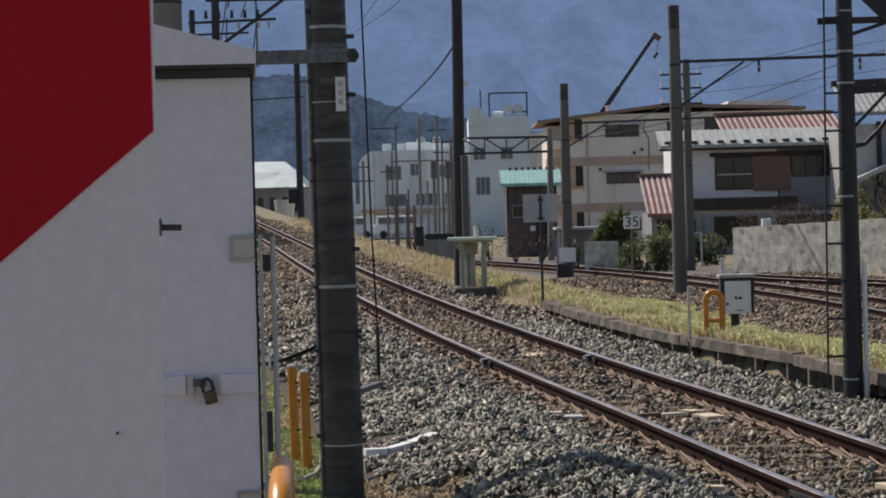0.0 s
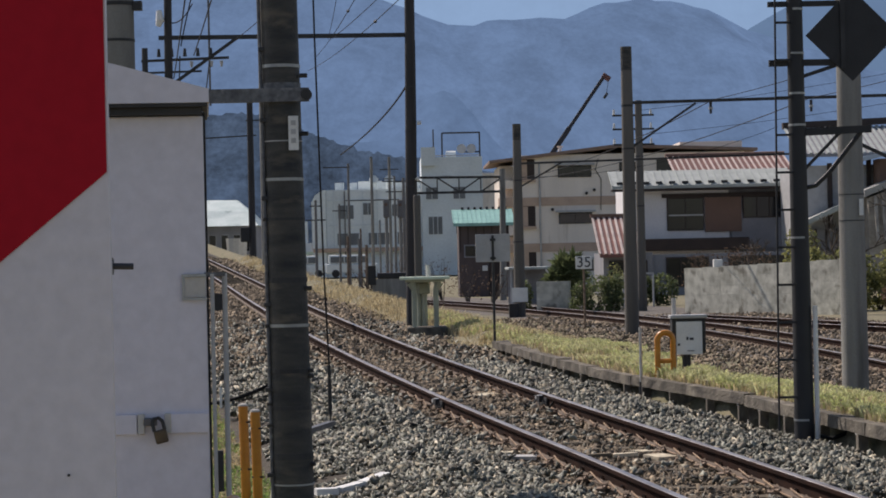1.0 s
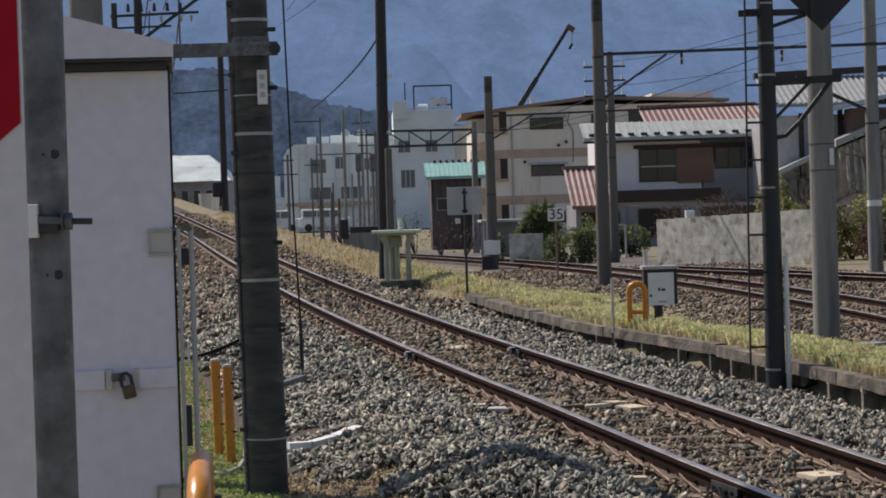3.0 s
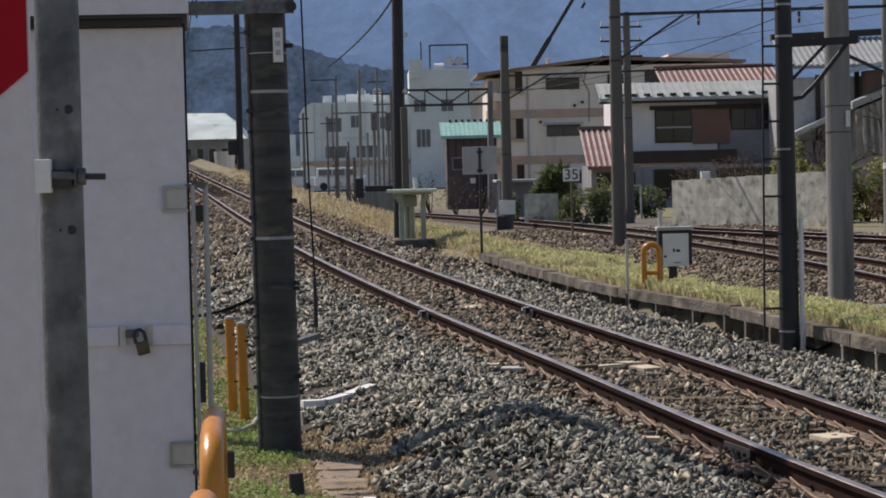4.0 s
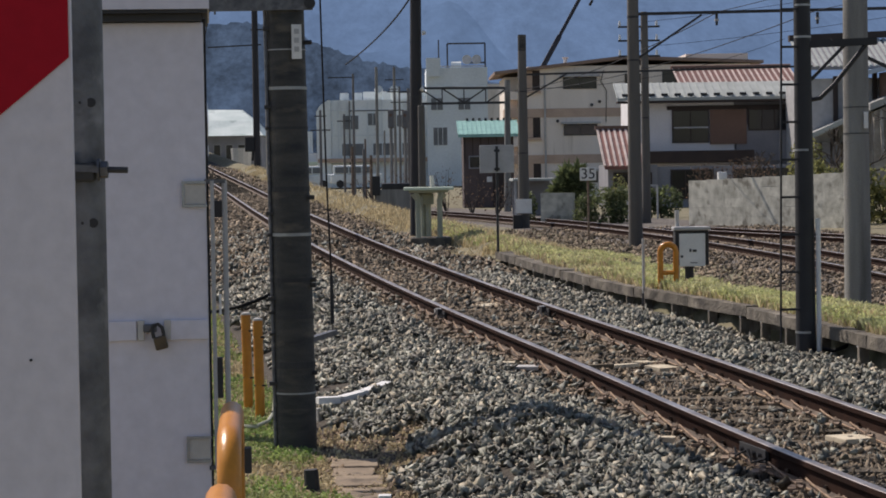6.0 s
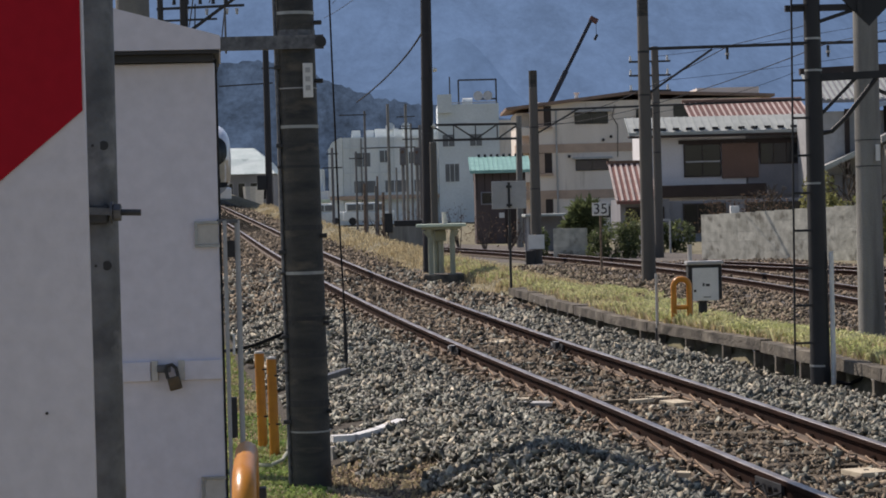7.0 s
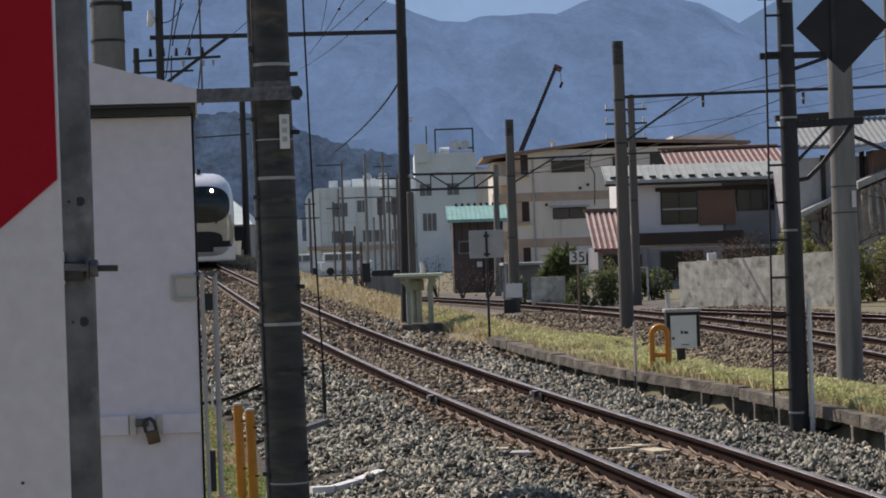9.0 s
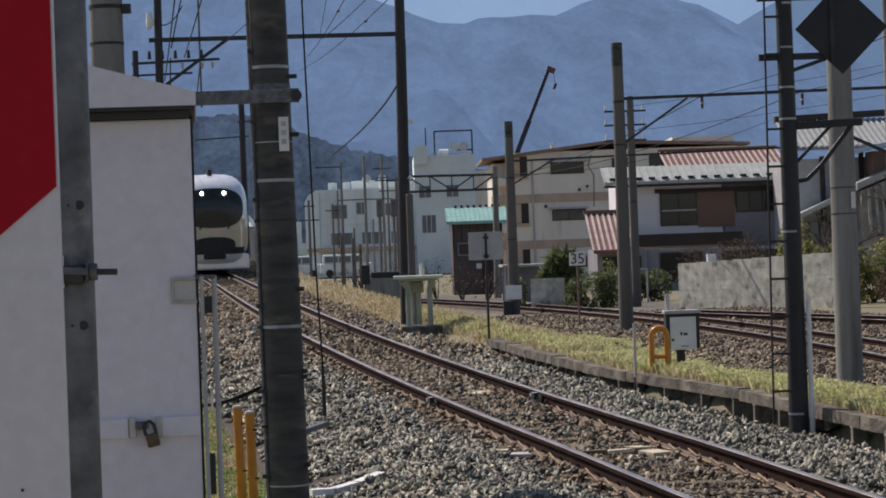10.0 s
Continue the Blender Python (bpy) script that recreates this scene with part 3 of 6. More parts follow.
            v.co = Vector(np.array(v.co) * (1 + rng.uniform(-0.6, 0.4, 3)))
        for i in rng.choice(8, 3, replace=False):
            bm.verts.ensure_lookup_table()
            bm.verts[i].co *= rng.uniform(0.15, 0.6)
        bmesh.ops.transform(bm, matrix=Matrix.Diagonal((rng.uniform(1.2, 2.1), rng.uniform(0.8, 1.3), rng.uniform(0.28, 0.62), 1)), verts=bm.verts)
        bmesh.ops.triangulate(bm, faces=bm.faces)
        me = bpy.data.meshes.new("stone")
        bm.to_mesh(me)
        bm.free()
        me.materials.append(M["stone_single"])
        shapes.append(me)
    for k in range(n):
        y = rng.uniform(12.4, 16.4)
        x = rng.uniform(max(-0.05, edge(y) - 1.75), line(y) - 0.95)
        o = new("stone", shapes[k % 24])
        o.parent = bed
        z = bed_height(x, y) + 0.055 + 0.085 * noise.noise(Vector(((x - edge(y)) * 1.6, y * 1.1, 3.0)))
        o.matrix_basis = pose(x, y, z, rng.uniform(-35, 35), rng.uniform(-35, 35), rng.uniform(0, 360)) @ Matrix.Diagonal((*[0.027 * rng.uniform(0.7, 1.35)] * 3, 1))


loose_stones(300, 77)


def scatter_yard(n, seed):
    rng = np.random.default_rng(seed)
    out = []
    while len(out) < n:
        y = 26 + 44 * rng.random() ** 1.5
        d = rng.uniform(-3.6, 5.5)
        if min(abs(abs(d) - 0.5665), 9) < 0.09:
            continue
        x = line2(y) + d
        low = -0.10 - 0.04 * smooth(1.2, 2.6, -d)
        out.append((x, y, (max(low, land(x, y) + 0.01) if d < -1.5 else low) + rng.uniform(-0.02, 0.02)))
    return out


stones("yard_stones", [(scatter_yard(19000, 11), 0.040)], "dull brown-grey yard stones", 8, bed2, "stone_rust")


# ---- island between the tracks ----
def build_kerb():
    k = tagged(new("platform_kerb"), "low weathered concrete edging along the grassy island", "kerb", "", "structure")
    y, i = 17.0, 0
    while y < 36.5:
        n = 1.84
        x0, y0 = offset_line(edge, y, kerb_at(y))
        x1, y1 = offset_line(edge, y + n - 0.015, kerb_at(y + n))
        z0 = bank(y)
        dx = 0.012 * math.sin(i * 3.1)
        bm = bmesh.new()
        tilt = 0.012 * math.sin(i * 1.9)
        bar(bm, (x0 + dx + 0.06, y0, z0 - 0.165 + tilt), (x1 + dx + 0.06, y1, bank(y + n) - 0.171), 0.29, 0.115)
        bmesh.ops.subdivide_edges(bm, edges=[e for e in bm.edges if e.calc_length() > 0.5], cuts=7)
        for v in bm.verts:
            w = noise.noise(v.co * 6.0 + Vector((i, 0, 0)))
            v.co += Vector((w * 0.018, 0, w * 0.010))
        part("coping_block", bm, "kerb", k)
        part("face_slab", BAR((x0 + 0.14 - dx, y0, z0 - 0.34), (x1 + 0.14 - dx, y1, bank(y + n) - 0.34), 0.05, 0.22), "kerb", k)
        for q in range(2):
            f = (q + 0.35 + 0.2 * math.sin(i * 2.7 + q)) / 2
            px, py, pz = x0 + (x1 - x0) * f - 0.045, y0 + (y1 - y0) * f, z0 + (bank(y + n) - z0) * f
            part("stub_post", BAR((px, py, pz - 0.50), (px, py, pz - 0.235), 0.09, 0.10), "kerb", k)
            part("worn_patch", BAR((px - 0.036, py + 0.02, pz - 0.21), (px - 0.038, py + 0.10, pz - 0.212), 0.012, 0.055), "pale", k)
        y += n
        i += 1


build_kerb()


def blades(name, pts, material, h, parent_label, category, seed):
    """Tufts of grass as one mesh of thin bent blades."""
    rng = np.random.default_rng(seed)
    V, F = [], []
    for x, y, z in pts:
        a = rng.uniform(0, 2 * math.pi)
        lean = rng.uniform(0.3, 1.3)
        hh = h * rng.uniform(0.45, 1.25)
        w = 0.010 + 0.006 * rng.random()
        c, s = math.cos(a), math.sin(a)
        b = rng.uniform(0, 2 * math.pi)
        ex, ey = math.cos(b) * lean * hh, math.sin(b) * lean * hh
        n = len(V)
        V += [(x - c * w, y - s * w, z - 0.02), (x + c * w, y + s * w, z - 0.02),
              (x + c * w * 0.7 + ex * 0.35, y + s * w * 0.7 + ey * 0.35, z + hh * 0.6), (x - c * w * 0.7 + ex * 0.35, y - s * w * 0.7 + ey * 0.35, z + hh * 0.6),
              (x + ex, y + ey, z + hh * max(0.25, 1.0 - 0.45 * lean))]
        F += [(n, n + 1, n + 2, n + 3), (n + 3, n + 2, n + 4)]
    return raw(name, V, F, material, None, parent_label, category, "stuff")


def meadow(n, seed, y0, y1, lo, hi, thin, f=edge):
    rng = np.random.default_rng(seed)
    out = []
    while len(out) < n:
        y = y0 + (y1 - y0) * rng.random() ** 1.25
        d = rng.uniform(lo, hi)
        if lo > 2:
            if d > np.interp(y, [18, 28, 36, 46], [3.6, 4.5, 5.4, 6.6]) + 0.5 * noise.noise(Vector((d, y * 0.8, 4.0))):
                continue
            d += kerb_at(y) - 2.46
        x = f(y) + d
        if noise.noise(Vector((x * 0.9, y * 0.5, 7.0))) + 0.55 * noise.noise(Vector((x * 3.1, y * 1.7, 2.0))) < thin + 0.5 * (rng.random() - 0.5):
            continue
        out.append((x, y, land(x, y)))
    return out


blades("island_grass", meadow(58000, 21, 18, 50, 2.58, 6.6, -0.12), "grass", 0.15, "short yellow-green spring grass on the island", "grass", 1)
blades("dry_island_grass", meadow(38000, 22, 18, 62, 2.50, 6.6, -0.3), "straw", 0.12, "dry straw-coloured grass on the island", "grass", 2)
blades("bank_grass", meadow(15000, 23, 38, 112, 2.0, 5.5, -0.05), "straw", 0.22, "dry brown grass on the railway bank", "grass", 3)
blades("verge_grass", meadow(30000, 24, 13.0, 34, -4.2, -2.2, -0.2), "green_grass", 0.07, "short green grass beside the poles", "grass", 4)
blades("pole_foot_grass", meadow(4600, 27, 12.0, 18, -3.9, -2.35, -0.05), "green_grass", 0.055, "short green grass round the pole foot", "grass", 8)
blades("verge_straw", meadow(30000, 25, 12.0, 30, -4.2, -2.15, -0.8), "straw", 0.05, "thin dry grass beside the poles", "grass", 5)
def crumbs(n, seed):
    """Small clods and chips on the bare soil round the pole foot."""
    rng = np.random.default_rng(seed)
    out = []
    for _ in range(n):
        x, y = rng.uniform(-0.95, 0.25), rng.uniform(13.6, 17.4)
        out.append((x, y, bed_height(x, y) + 0.004))
    return out


stones("soil_crumbs", [(crumbs(5200, 41), 0.013), (crumbs(260, 42), 0.026)], "brown clods and chips on the bare soil", 23, bed, "clod")


def litter(n, seed):
    """Dry stalks on the trodden soil round the pole foot."""
    rng = np.random.default_rng(seed)
    out = []
    for _ in range(n):
        x, y = rng.uniform(-0.62, 0.15), rng.uniform(13.4, 17.6)
        out.append((x, y, max(land(x, y), bed_height(x, y)) + 0.012))
    return out


blades("dry_litter", litter(1500, 29), "straw", 0.03, "dry stalks littered round the pole foot", "grass", 9)
blades("kerb_weeds", meadow(2500, 26, 19, 34, 2.05, 2.42, 0.1), "straw", 0.07, "dry weeds at the foot of the kerb", "grass", 6)


# ---- poles ----
def bow(a, m, b, n=24):
    """Points of a slack cable drawn from a to b and pulled towards m."""
    a, m, b = Vector(a), Vector(m), Vector(b)
    return [a * (1 - t) ** 2 + m * (2 * t * (1 - t)) + b * t * t for t in (k / n for k in range(n + 1))]


def pole(name, x, y, z0, z1, r0, r1, material, label, lean=(0, 0), bands=(), sides=20, category="utility pole", band_mat="band", group=""):
    """A tapered round pole with steel bands; lean is the shift of its top."""
    p = thing(name, (x, y, z0), label, category, group)
    h = z1 - z0
    n = 6
    pts = [(lean[0] * k / n, lean[1] * k / n, h * k / n - (0.3 if k == 0 else 0)) for k in range(n + 1)]
    part("shaft", TB(pts, [r0 + (r1 - r0) * k / n for k in range(n + 1)], sides), material, p, smooth=True)
    part("cap", TB([(lean[0], lean[1], h - 0.01), (lean[0], lean[1], h + 0.03)], [r1 * 1.05, r1 * 0.9], sides), material, p)
    for zb, hb, mt in bands:
        k = (zb - z0) / h
        r = r0 + (r1 - r0) * k + 0.004
        cx, cy = lean[0] * k, lean[1] * k
        part("band", TB([(cx, cy, zb - z0 - hb / 2), (cx, cy, zb - z0 + hb / 2)], r, sides), mt, p)
    return p


def pole_arm(p, a, b, w, h, material="galv", name="arm"):
    return part(name, BAR(a, b, w, h), material, p)


# banded pole beside the cabinet
P1 = pole("banded_pole", -0.742, 16.6, -0.30, 7.6, 0.147, 0.116, "pole_dark", "dark banded pole with steel straps and a name plate",
          lean=(-0.075, 0), bands=[(3.13, 0.022, "band"), (2.33, 0.022, "band"), (1.30, 0.022, "band"), (0.18, 0.012, "band"),
                                  (2.60, 0.008, "grey_paint"), (2.96, 0.10, "galv"), (1.62, 0.035, "dark_steel"), (0.98, 0.03, "dark_steel"), (0.38, 0.045, "dark_steel"), (0.72, 0.03, "dark_steel"), (2.05, 0.02, "dark_steel")])
pole_arm(P1, (-1.6, -0.13, 3.22), (0.17, -0.13, 3.22), 0.06, 0.095, "galv", "crossbeam")
part("beam_end", TB([(0.15, -0.175, 3.22), (0.15, -0.10, 3.22)], 0.04, 12), "dark_steel", P1)
plate = part("name_plate", B(0.020, 0.090, -0.168, -0.156, 2.83, 3.07, bevel=0.003), "white", P1, "white plate with faded dark characters")
for i in range(3):
    part("character_bar", B(0.038, 0.072, -0.172, -0.169, 2.88 + i * 0.062, 2.915 + i * 0.062), "grey_paint", plate)
for zz in (3.36, 3.20, 2.95, 1.86, 1.28, 1.24, 0.62):
    part("strap_bolt", TB([(0.10, -0.05, zz), (0.155, -0.06, zz)], 0.016, 6), "dark_steel", P1)
for zz in (2.35, 1.6, 1.05, 0.9):
    part("step_bolt", TB([(-0.13, -0.05, zz), (-0.18, -0.06, zz)], 0.013, 6), "dark_steel", P1)
part("conduit", TB([(-0.148, -0.05, 0.0), (-0.163, -0.05, 2.4), (-0.182, -0.04, 4.2), (-0.21, -0.02, 7.0)], 0.013, 8), "galv", P1, "grey steel conduit")
for zz in (0.55, 1.15, 1.75, 2.5, 3.05, 3.55):
    part("conduit_saddle", B(-0.185, -0.12, -0.075, -0.02, zz - 0.015, zz + 0.015, bevel=0.004), "dark_steel", P1)

guy = thing("hanging_cable", (-0.53, 17.2, 0.2), "thin black cable with a rod weight hanging by the pole", "cable")
part("wire_run", TB([(-0.06, 0, 7.0), (-0.02, 0, 3.2), (0.01, 0, 1.5), (0.035, 0, 0.75)], 0.007, 6), "wire", guy)
part("weight", TB([(0.033, 0, 0.78), (0.036, 0, 0.42)], [0.012, 0.016], 8), "black", guy)
part("anchor_bracket", BAR((-0.20, -0.55, 0.32), (0.05, 0.0, 0.36), 0.05, 0.035), "galv", guy)
part("anchor_rod", TB([(0.036, 0, 0.44), (0.036, 0, 0.34)], 0.006, 6), "dark_steel", guy)

PL = pole("concrete_pole", -2.08, 18.0, -0.25, 8.5, 0.14, 0.11, "concrete", "plain grey concrete pole behind the cabinet", bands=[(3.75, 0.03, "dark_steel"), (3.47, 0.02, "dark_steel")])
part("bracket", B(0.09, 0.19, -0.04, 0.04, 3.95, 4.02), "dark_steel", PL)

# gantry over the main line
P2 = pole("dark_line_pole", 0.335, 47.0, 0.42, 8.4, 0.125, 0.095, "pole_tar", "tall dark pole carrying a beam over the main line", lean=(0.10, 0),
          bands=[(5.2, 0.03, "dark_steel"), (4.3, 0.03, "dark_steel"), (3.2, 0.03, "dark_steel")])
part("beam", BAR((-4.95, 0, 5.86), (0.16, 0, 5.82), 0.07, 0.085), "dark_steel", P2)
part("hanger", TB([(-2.9, 0, 7.3), (-2.9, 0, 6.15), (-2.82, 0, 5.92), (-2.70, 0, 5.88)], 0.03, 8), "dark_steel", P2)
part("insulator", TB([(0.18, -0.1, 4.05), (0.26, -0.1, 4.05)], [0.05, 0.035], 8), "white", P2)
part("insulator", TB([(0.14, -0.1, 2.95), (0.20, -0.1, 2.90)], [0.05, 0.035], 8), "white", P2)
part("drop_cable", TB([(0.17, -0.12, 5.7), (0.16, -0.13, 4.0), (0.14, -0.13, 2.9)], 0.008, 5), "wire", P2)
pole("weathered_post", 0.47, 46.3, 0.35, 2.98, 0.075, 0.07, "pole_brown", "short weathered post beside the dark pole")

GL = pole("gantry_pole", -4.47, 47.0, 0.2, 8.4, 0.095, 0.075, "pole_tar", "dark pole at the far side of the main line", lean=(0.06, 0))
part("brace", BAR((0.05, 0, 5.10), (1.42, 0, 6.05), 0.06, 0.06), "dark_steel", GL)
part("upper_arm", BAR((-0.5, 0, 5.62), (1.25, 0, 5.66), 0.05, 0.05), "dark_steel", GL)
for i in range(5):
    part("insulator", TB([(-0.15 + i * 0.26, 0, 5.70), (-0.15 + i * 0.26, 0, 5.86)], [0.04, 0.025], 8), "dark_steel", GL)
part("side_post", TB([(-0.43, 0, 5.05), (-0.43, 0, 5.88)], 0.06, 8), "dark_steel", GL)
part("lower_arm", BAR((-0.5, 0, 5.38), (0.7, 0, 5.40), 0.04, 0.04), "dark_steel", GL)
part("pin_insulator", TB([(-0.14, -0.1, 6.30), (-0.10, -0.1, 6.42), (-0.12, -0.1, 6.62)], [0.05, 0.085, 0.05], 10), "white", GL)
part("jumper", TB(bow((-0.10, -0.05, 6.55), (0.2, -0.05, 6.1), (0.55, -0.05, 6.75), 10), 0.012, 5), "wire", GL)
part("jumper", TB(bow((0.30, -0.05, 5.9), (0.42, -0.05, 6.5), (0.62, -0.05, 7.2), 10), 0.014, 5), "wire", GL)
part("stay", TB([(0.86, 0, 4.7), (0.86, 0, 7.6)], 0.022, 6), "galv", GL)
for xx in (0.1, 0.5, 0.9, 1.1):
    part("drop_insulator", TB([(xx, 0, 5.60), (xx, 0, 5.48)], [0.035, 0.022], 8), "grey_paint", GL)

FP = pole("far_dark_pole", -6.62, 110.0, 1.0, 9.6, 0.17, 0.14, "pole_tar", "far dark pole beside the main line")
part("arm", BAR((-2.2, 0, 6.6), (0.3, 0, 6.7), 0.06, 0.06), "dark_steel", FP)
part("lower_arm", BAR((-0.2, 0, 7.4), (1.0, 0, 7.4), 0.06, 0.06), "dark_steel", FP)
part("switch_box", B(-0.55, -0.1, -0.2, 0.1, 1.7, 2.4, bevel=0.06), "black", FP)
part("base_box", B(-0.35, 0.3, -0.3, 0.0, -0.2, 0.75, bevel=0.05), "black", FP)
FP2 = pole("far_grey_pole", -5.45, 100.0, 0.7, 13.5, 0.19, 0.15, "concrete", "far grey concrete pole beside the main line")
part("arm", BAR((-0.75, 0, 8.35), (0.1, 0, 8.3), 0.05, 0.05), "rust", FP2)
part("arm_brace", BAR((-0.35, 0, 8.3), (0.05, 0, 7.5), 0.04, 0.04), "dark_steel", FP2)

# yard poles and beams
CP = pole("concrete_pole", 3.85, 72.5, -0.2, 5.66, 0.185, 0.125, "pole_brown", "grey concrete pole with a dark top and a white plate", lean=(0.02, 0), bands=[(4.1, 0.04, "dark_steel"), (2.2, 0.03, "dark_steel"), (5.6, 0.5, "pole_dark")])
part("white_plate", B(-0.25, 0.24, -0.24, -0.22, 0.54, 0.98, bevel=0.01), "white", CP, "blank white number plate")
part("arm", BAR((0.1, 0, 4.82), (9.0, 0, 4.95), 0.06, 0.06), "dark_steel", CP)
part("brace", BAR((0.1, 0, 4.1), (1.45, 0, 4.86), 0.05, 0.05), "dark_steel", CP)
part("foot_box", B(-0.35, -0.05, -0.4, -0.1, -0.1, 0.5, bevel=0.03), "black", CP)

CQ = pole("concrete_pole", 5.50, 54.5, -0.2, 6.52, 0.17, 0.125, "pole_brown", "grey concrete pole that carries the yard beam", bands=[(5.2, 0.05, "dark_steel"), (4.2, 0.04, "dark_steel"), (6.3, 0.55, "pole_dark")])
part("yard_beam", BAR((0.1, 0, 5.47), (7.35, 0, 5.53), 0.06, 0.07), "dark_steel", CQ)
part("brace", BAR((0.12, 0, 4.45), (1.6, 0, 5.43), 0.05, 0.05), "dark_steel", CQ)
for i, xx in enumerate((1.95, 4.3)):
    ins = part("insulator", TB([(xx, 0, 5.45), (xx, 0, 5.18)], [0.035, 0.03], 8), "dark_steel", CQ)
    part("skirt", TB([(xx, 0, 5.33), (xx, 0, 5.28)], 0.05, 8), "grey_paint", ins)
P5 = pole("concrete_pole", 12.75, 58.5, -0.2, 8.2, 0.19, 0.15, "concrete", "grey concrete pole at the far end of the yard beam", bands=[(1.6, 0.15, "white"), (5.6, 0.05, "dark_steel"), (3.6, 0.05, "dark_steel")])
part("brace", BAR((-0.15, 0, 4.15), (-1.9, 0, 5.0), 0.12, 0.08), "dark_steel", P5)
CR = pole("concrete_pole", 8.03, 76.0, -0.2, 6.7, 0.15, 0.115, "pole_brown", "grey concrete pole with stacked cross-arms", bands=[(4.9, 0.04, "dark_steel"), (3.3, 0.04, "dark_steel")])
for zz in (6.45, 6.0, 5.5):
    part("cross_arm", BAR((-0.85, 0, zz), (0.5, 0, zz), 0.06, 0.06), "dark_steel", CR)
    for xx in (-0.8, -0.5, 0.4):
        part("insulator", TB([(xx, 0, zz + 0.03), (xx, 0, zz + 0.2)], [0.045, 0.025], 8), "white", CR)

# truss gantry far down the yard
TG = thing("truss_gantry", (0, 100, -0.2), "slim dark steel truss gantry over the yard tracks", "gantry")
part("post", TB([(4.62, 0, 0), (4.69, 0, 5.7)], [0.16, 0.12], 10), "concrete", TG)
part("post", TB([(0.90, 0, 0), (0.95, 0, 6.4)], [0.12, 0.10], 10), "concrete", TG)
part("top_chord", BAR((0.9, 0, 5.40), (4.7, 0, 5.36), 0.10, 0.10), "dark_steel", TG)
part("bottom_chord", BAR((0.9, 0, 4.74), (4.7, 0, 4.74), 0.10, 0.10), "dark_steel", TG)
for i in range(4):
    part("strut", BAR((1.0 + i * 0.93, 0, 5.36 if i < 2 else 4.76), (1.9 + i * 0.93, 0, 4.76 if i < 2 else 5.36), 0.06, 0.06), "dark_steel", TG)
    part("upright", BAR((1.9 + i * 0.93, 0, 4.76), (1.9 + i * 0.93, 0, 5.36), 0.05, 0.05), "dark_steel", TG)

# dark pole with a ladder, conduit and warning diamond
P3 = thing("signal_pole", (3.858, 22.2, -0.06), "black signal pole with a ladder and a white conduit", "signal pole")
part("shaft", TB([(0, 0, -0.3), (0, 0, 1.2), (-0.005, 0, 2.9), (-0.01, 0, 6.6)], [0.098, 0.092, 0.082, 0.065], 16), "black", P3, smooth=True)
for zz in (0.20, 1.93, 3.0, 3.30, 3.68, 4.1):
    part("band", TB([(-0.004, 0, zz - 0.01), (-0.004, 0, zz + 0.01)], 0.098 - zz * 0.005, 16), "band", P3)
part("white_conduit", TB([(0.115, -0.06, 0.02), (0.115, -0.06, 1.28)], 0.024, 10), "white", P3)
part("base_cable", TB([(0.12, -0.05, 0.05), (0.25, -0.08, 0.02), (0.42, -0.06, 0.08), (0.52, 0, 0.22), (0.6, 0.1, 0.3)], 0.018, 8), "wire", P3)
lad = part("ladder", TB([(-0.25, -0.06, 0.1), (-0.175, -0.06, 6.3)], 0.010, 6), "black", P3)
for i in range(17):
    zz = 0.42 + i * 0.355
    part("rung", BAR((-0.245 + zz * 0.012, -0.06, zz), (-0.06, -0.06, zz), 0.022, 0.022), "black", lad)
for zz, x1, hh in ((4.15, 0.45, 0.05), (3.59, 0.42, 0.06)):
    part("bracket_arm", BAR((-0.26, 0.0, zz), (x1, 0.0, zz), 0.05, hh), "black", P3)
part("bracket_brace", BAR((0.06, 0, 3.46), (0.38, 0, 3.56), 0.035, 0.035), "black", P3)
part("lower_arm", BAR((0.05, 0.0, 2.93), (0.70, 0.0, 2.95), 0.06, 0.07), "black", P3)
part("lower_brace", TB([(0.60, 0, 2.92), (0.30, 0, 2.55), (0.16, 0, 2.42), (0.05, 0, 2.40)], 0.022, 8), "black", P3)
part("lower_brace", BAR((0.40, 0, 2.92), (0.06, 0, 2.58), 0.03, 0.03), "black", P3)
dia = bmesh.new()
prism(dia, [(0.53, 3.405), (0.97, 3.845), (0.53, 4.285), (0.09, 3.845)], -0.045, -0.025)
diamond = part("warning_diamond", dia, "black", P3, "black diamond-shaped signal board seen from behind")
part("stiffener", BAR((0.44, -0.055, 3.52), (0.44, -0.055, 4.17), 0.045, 0.02), "dark_steel", diamond)

P4 = pole("concrete_pole", 5.63, 28.7, -0.1, 7.2, 0.165, 0.135, "concrete", "stout grey concrete pole on the island", bands=[(2.42, 0.012, "dark_steel"), (2.10, 0.012, "dark_steel")])
part("tag", B(0.06, 0.11, -0.185, -0.165, 2.26, 2.46, bevel=0.004), "white", P4, "small white tag")


trough = thing("cable_trough", (5.5, 27.5, -0.12), "dark concrete cable trough with a pale lid beside the pole", "cable trough")
part("channel", BAR((0.0, 0.0, -0.02), (3.3, 2.2, 0.02), 0.30, 0.20), "kerb", trough)
for i in range(5):
    a, b = Vector((0.0, 0.0, 0.105)), Vector((3.3, 2.2, 0.145))
    part("lid", BAR(a.lerp(b, i / 5 + 0.004), a.lerp(b, (i + 1) / 5 - 0.004), 0.34, 0.045), "concrete", trough)


# ---- line-side things on the island ----
def shelter():
    s = thing("equipment_shelter", (0.55, 43.5, 0.43), "small mint-green flat roof on pale posts over line equipment", "shelter")
    bm = bmesh.new()
    box(bm, -0.46, 0.46, -0.55, 0.55, 0.93, 0.985, bevel=0.012)
    part("roof", bm, "mint", s)
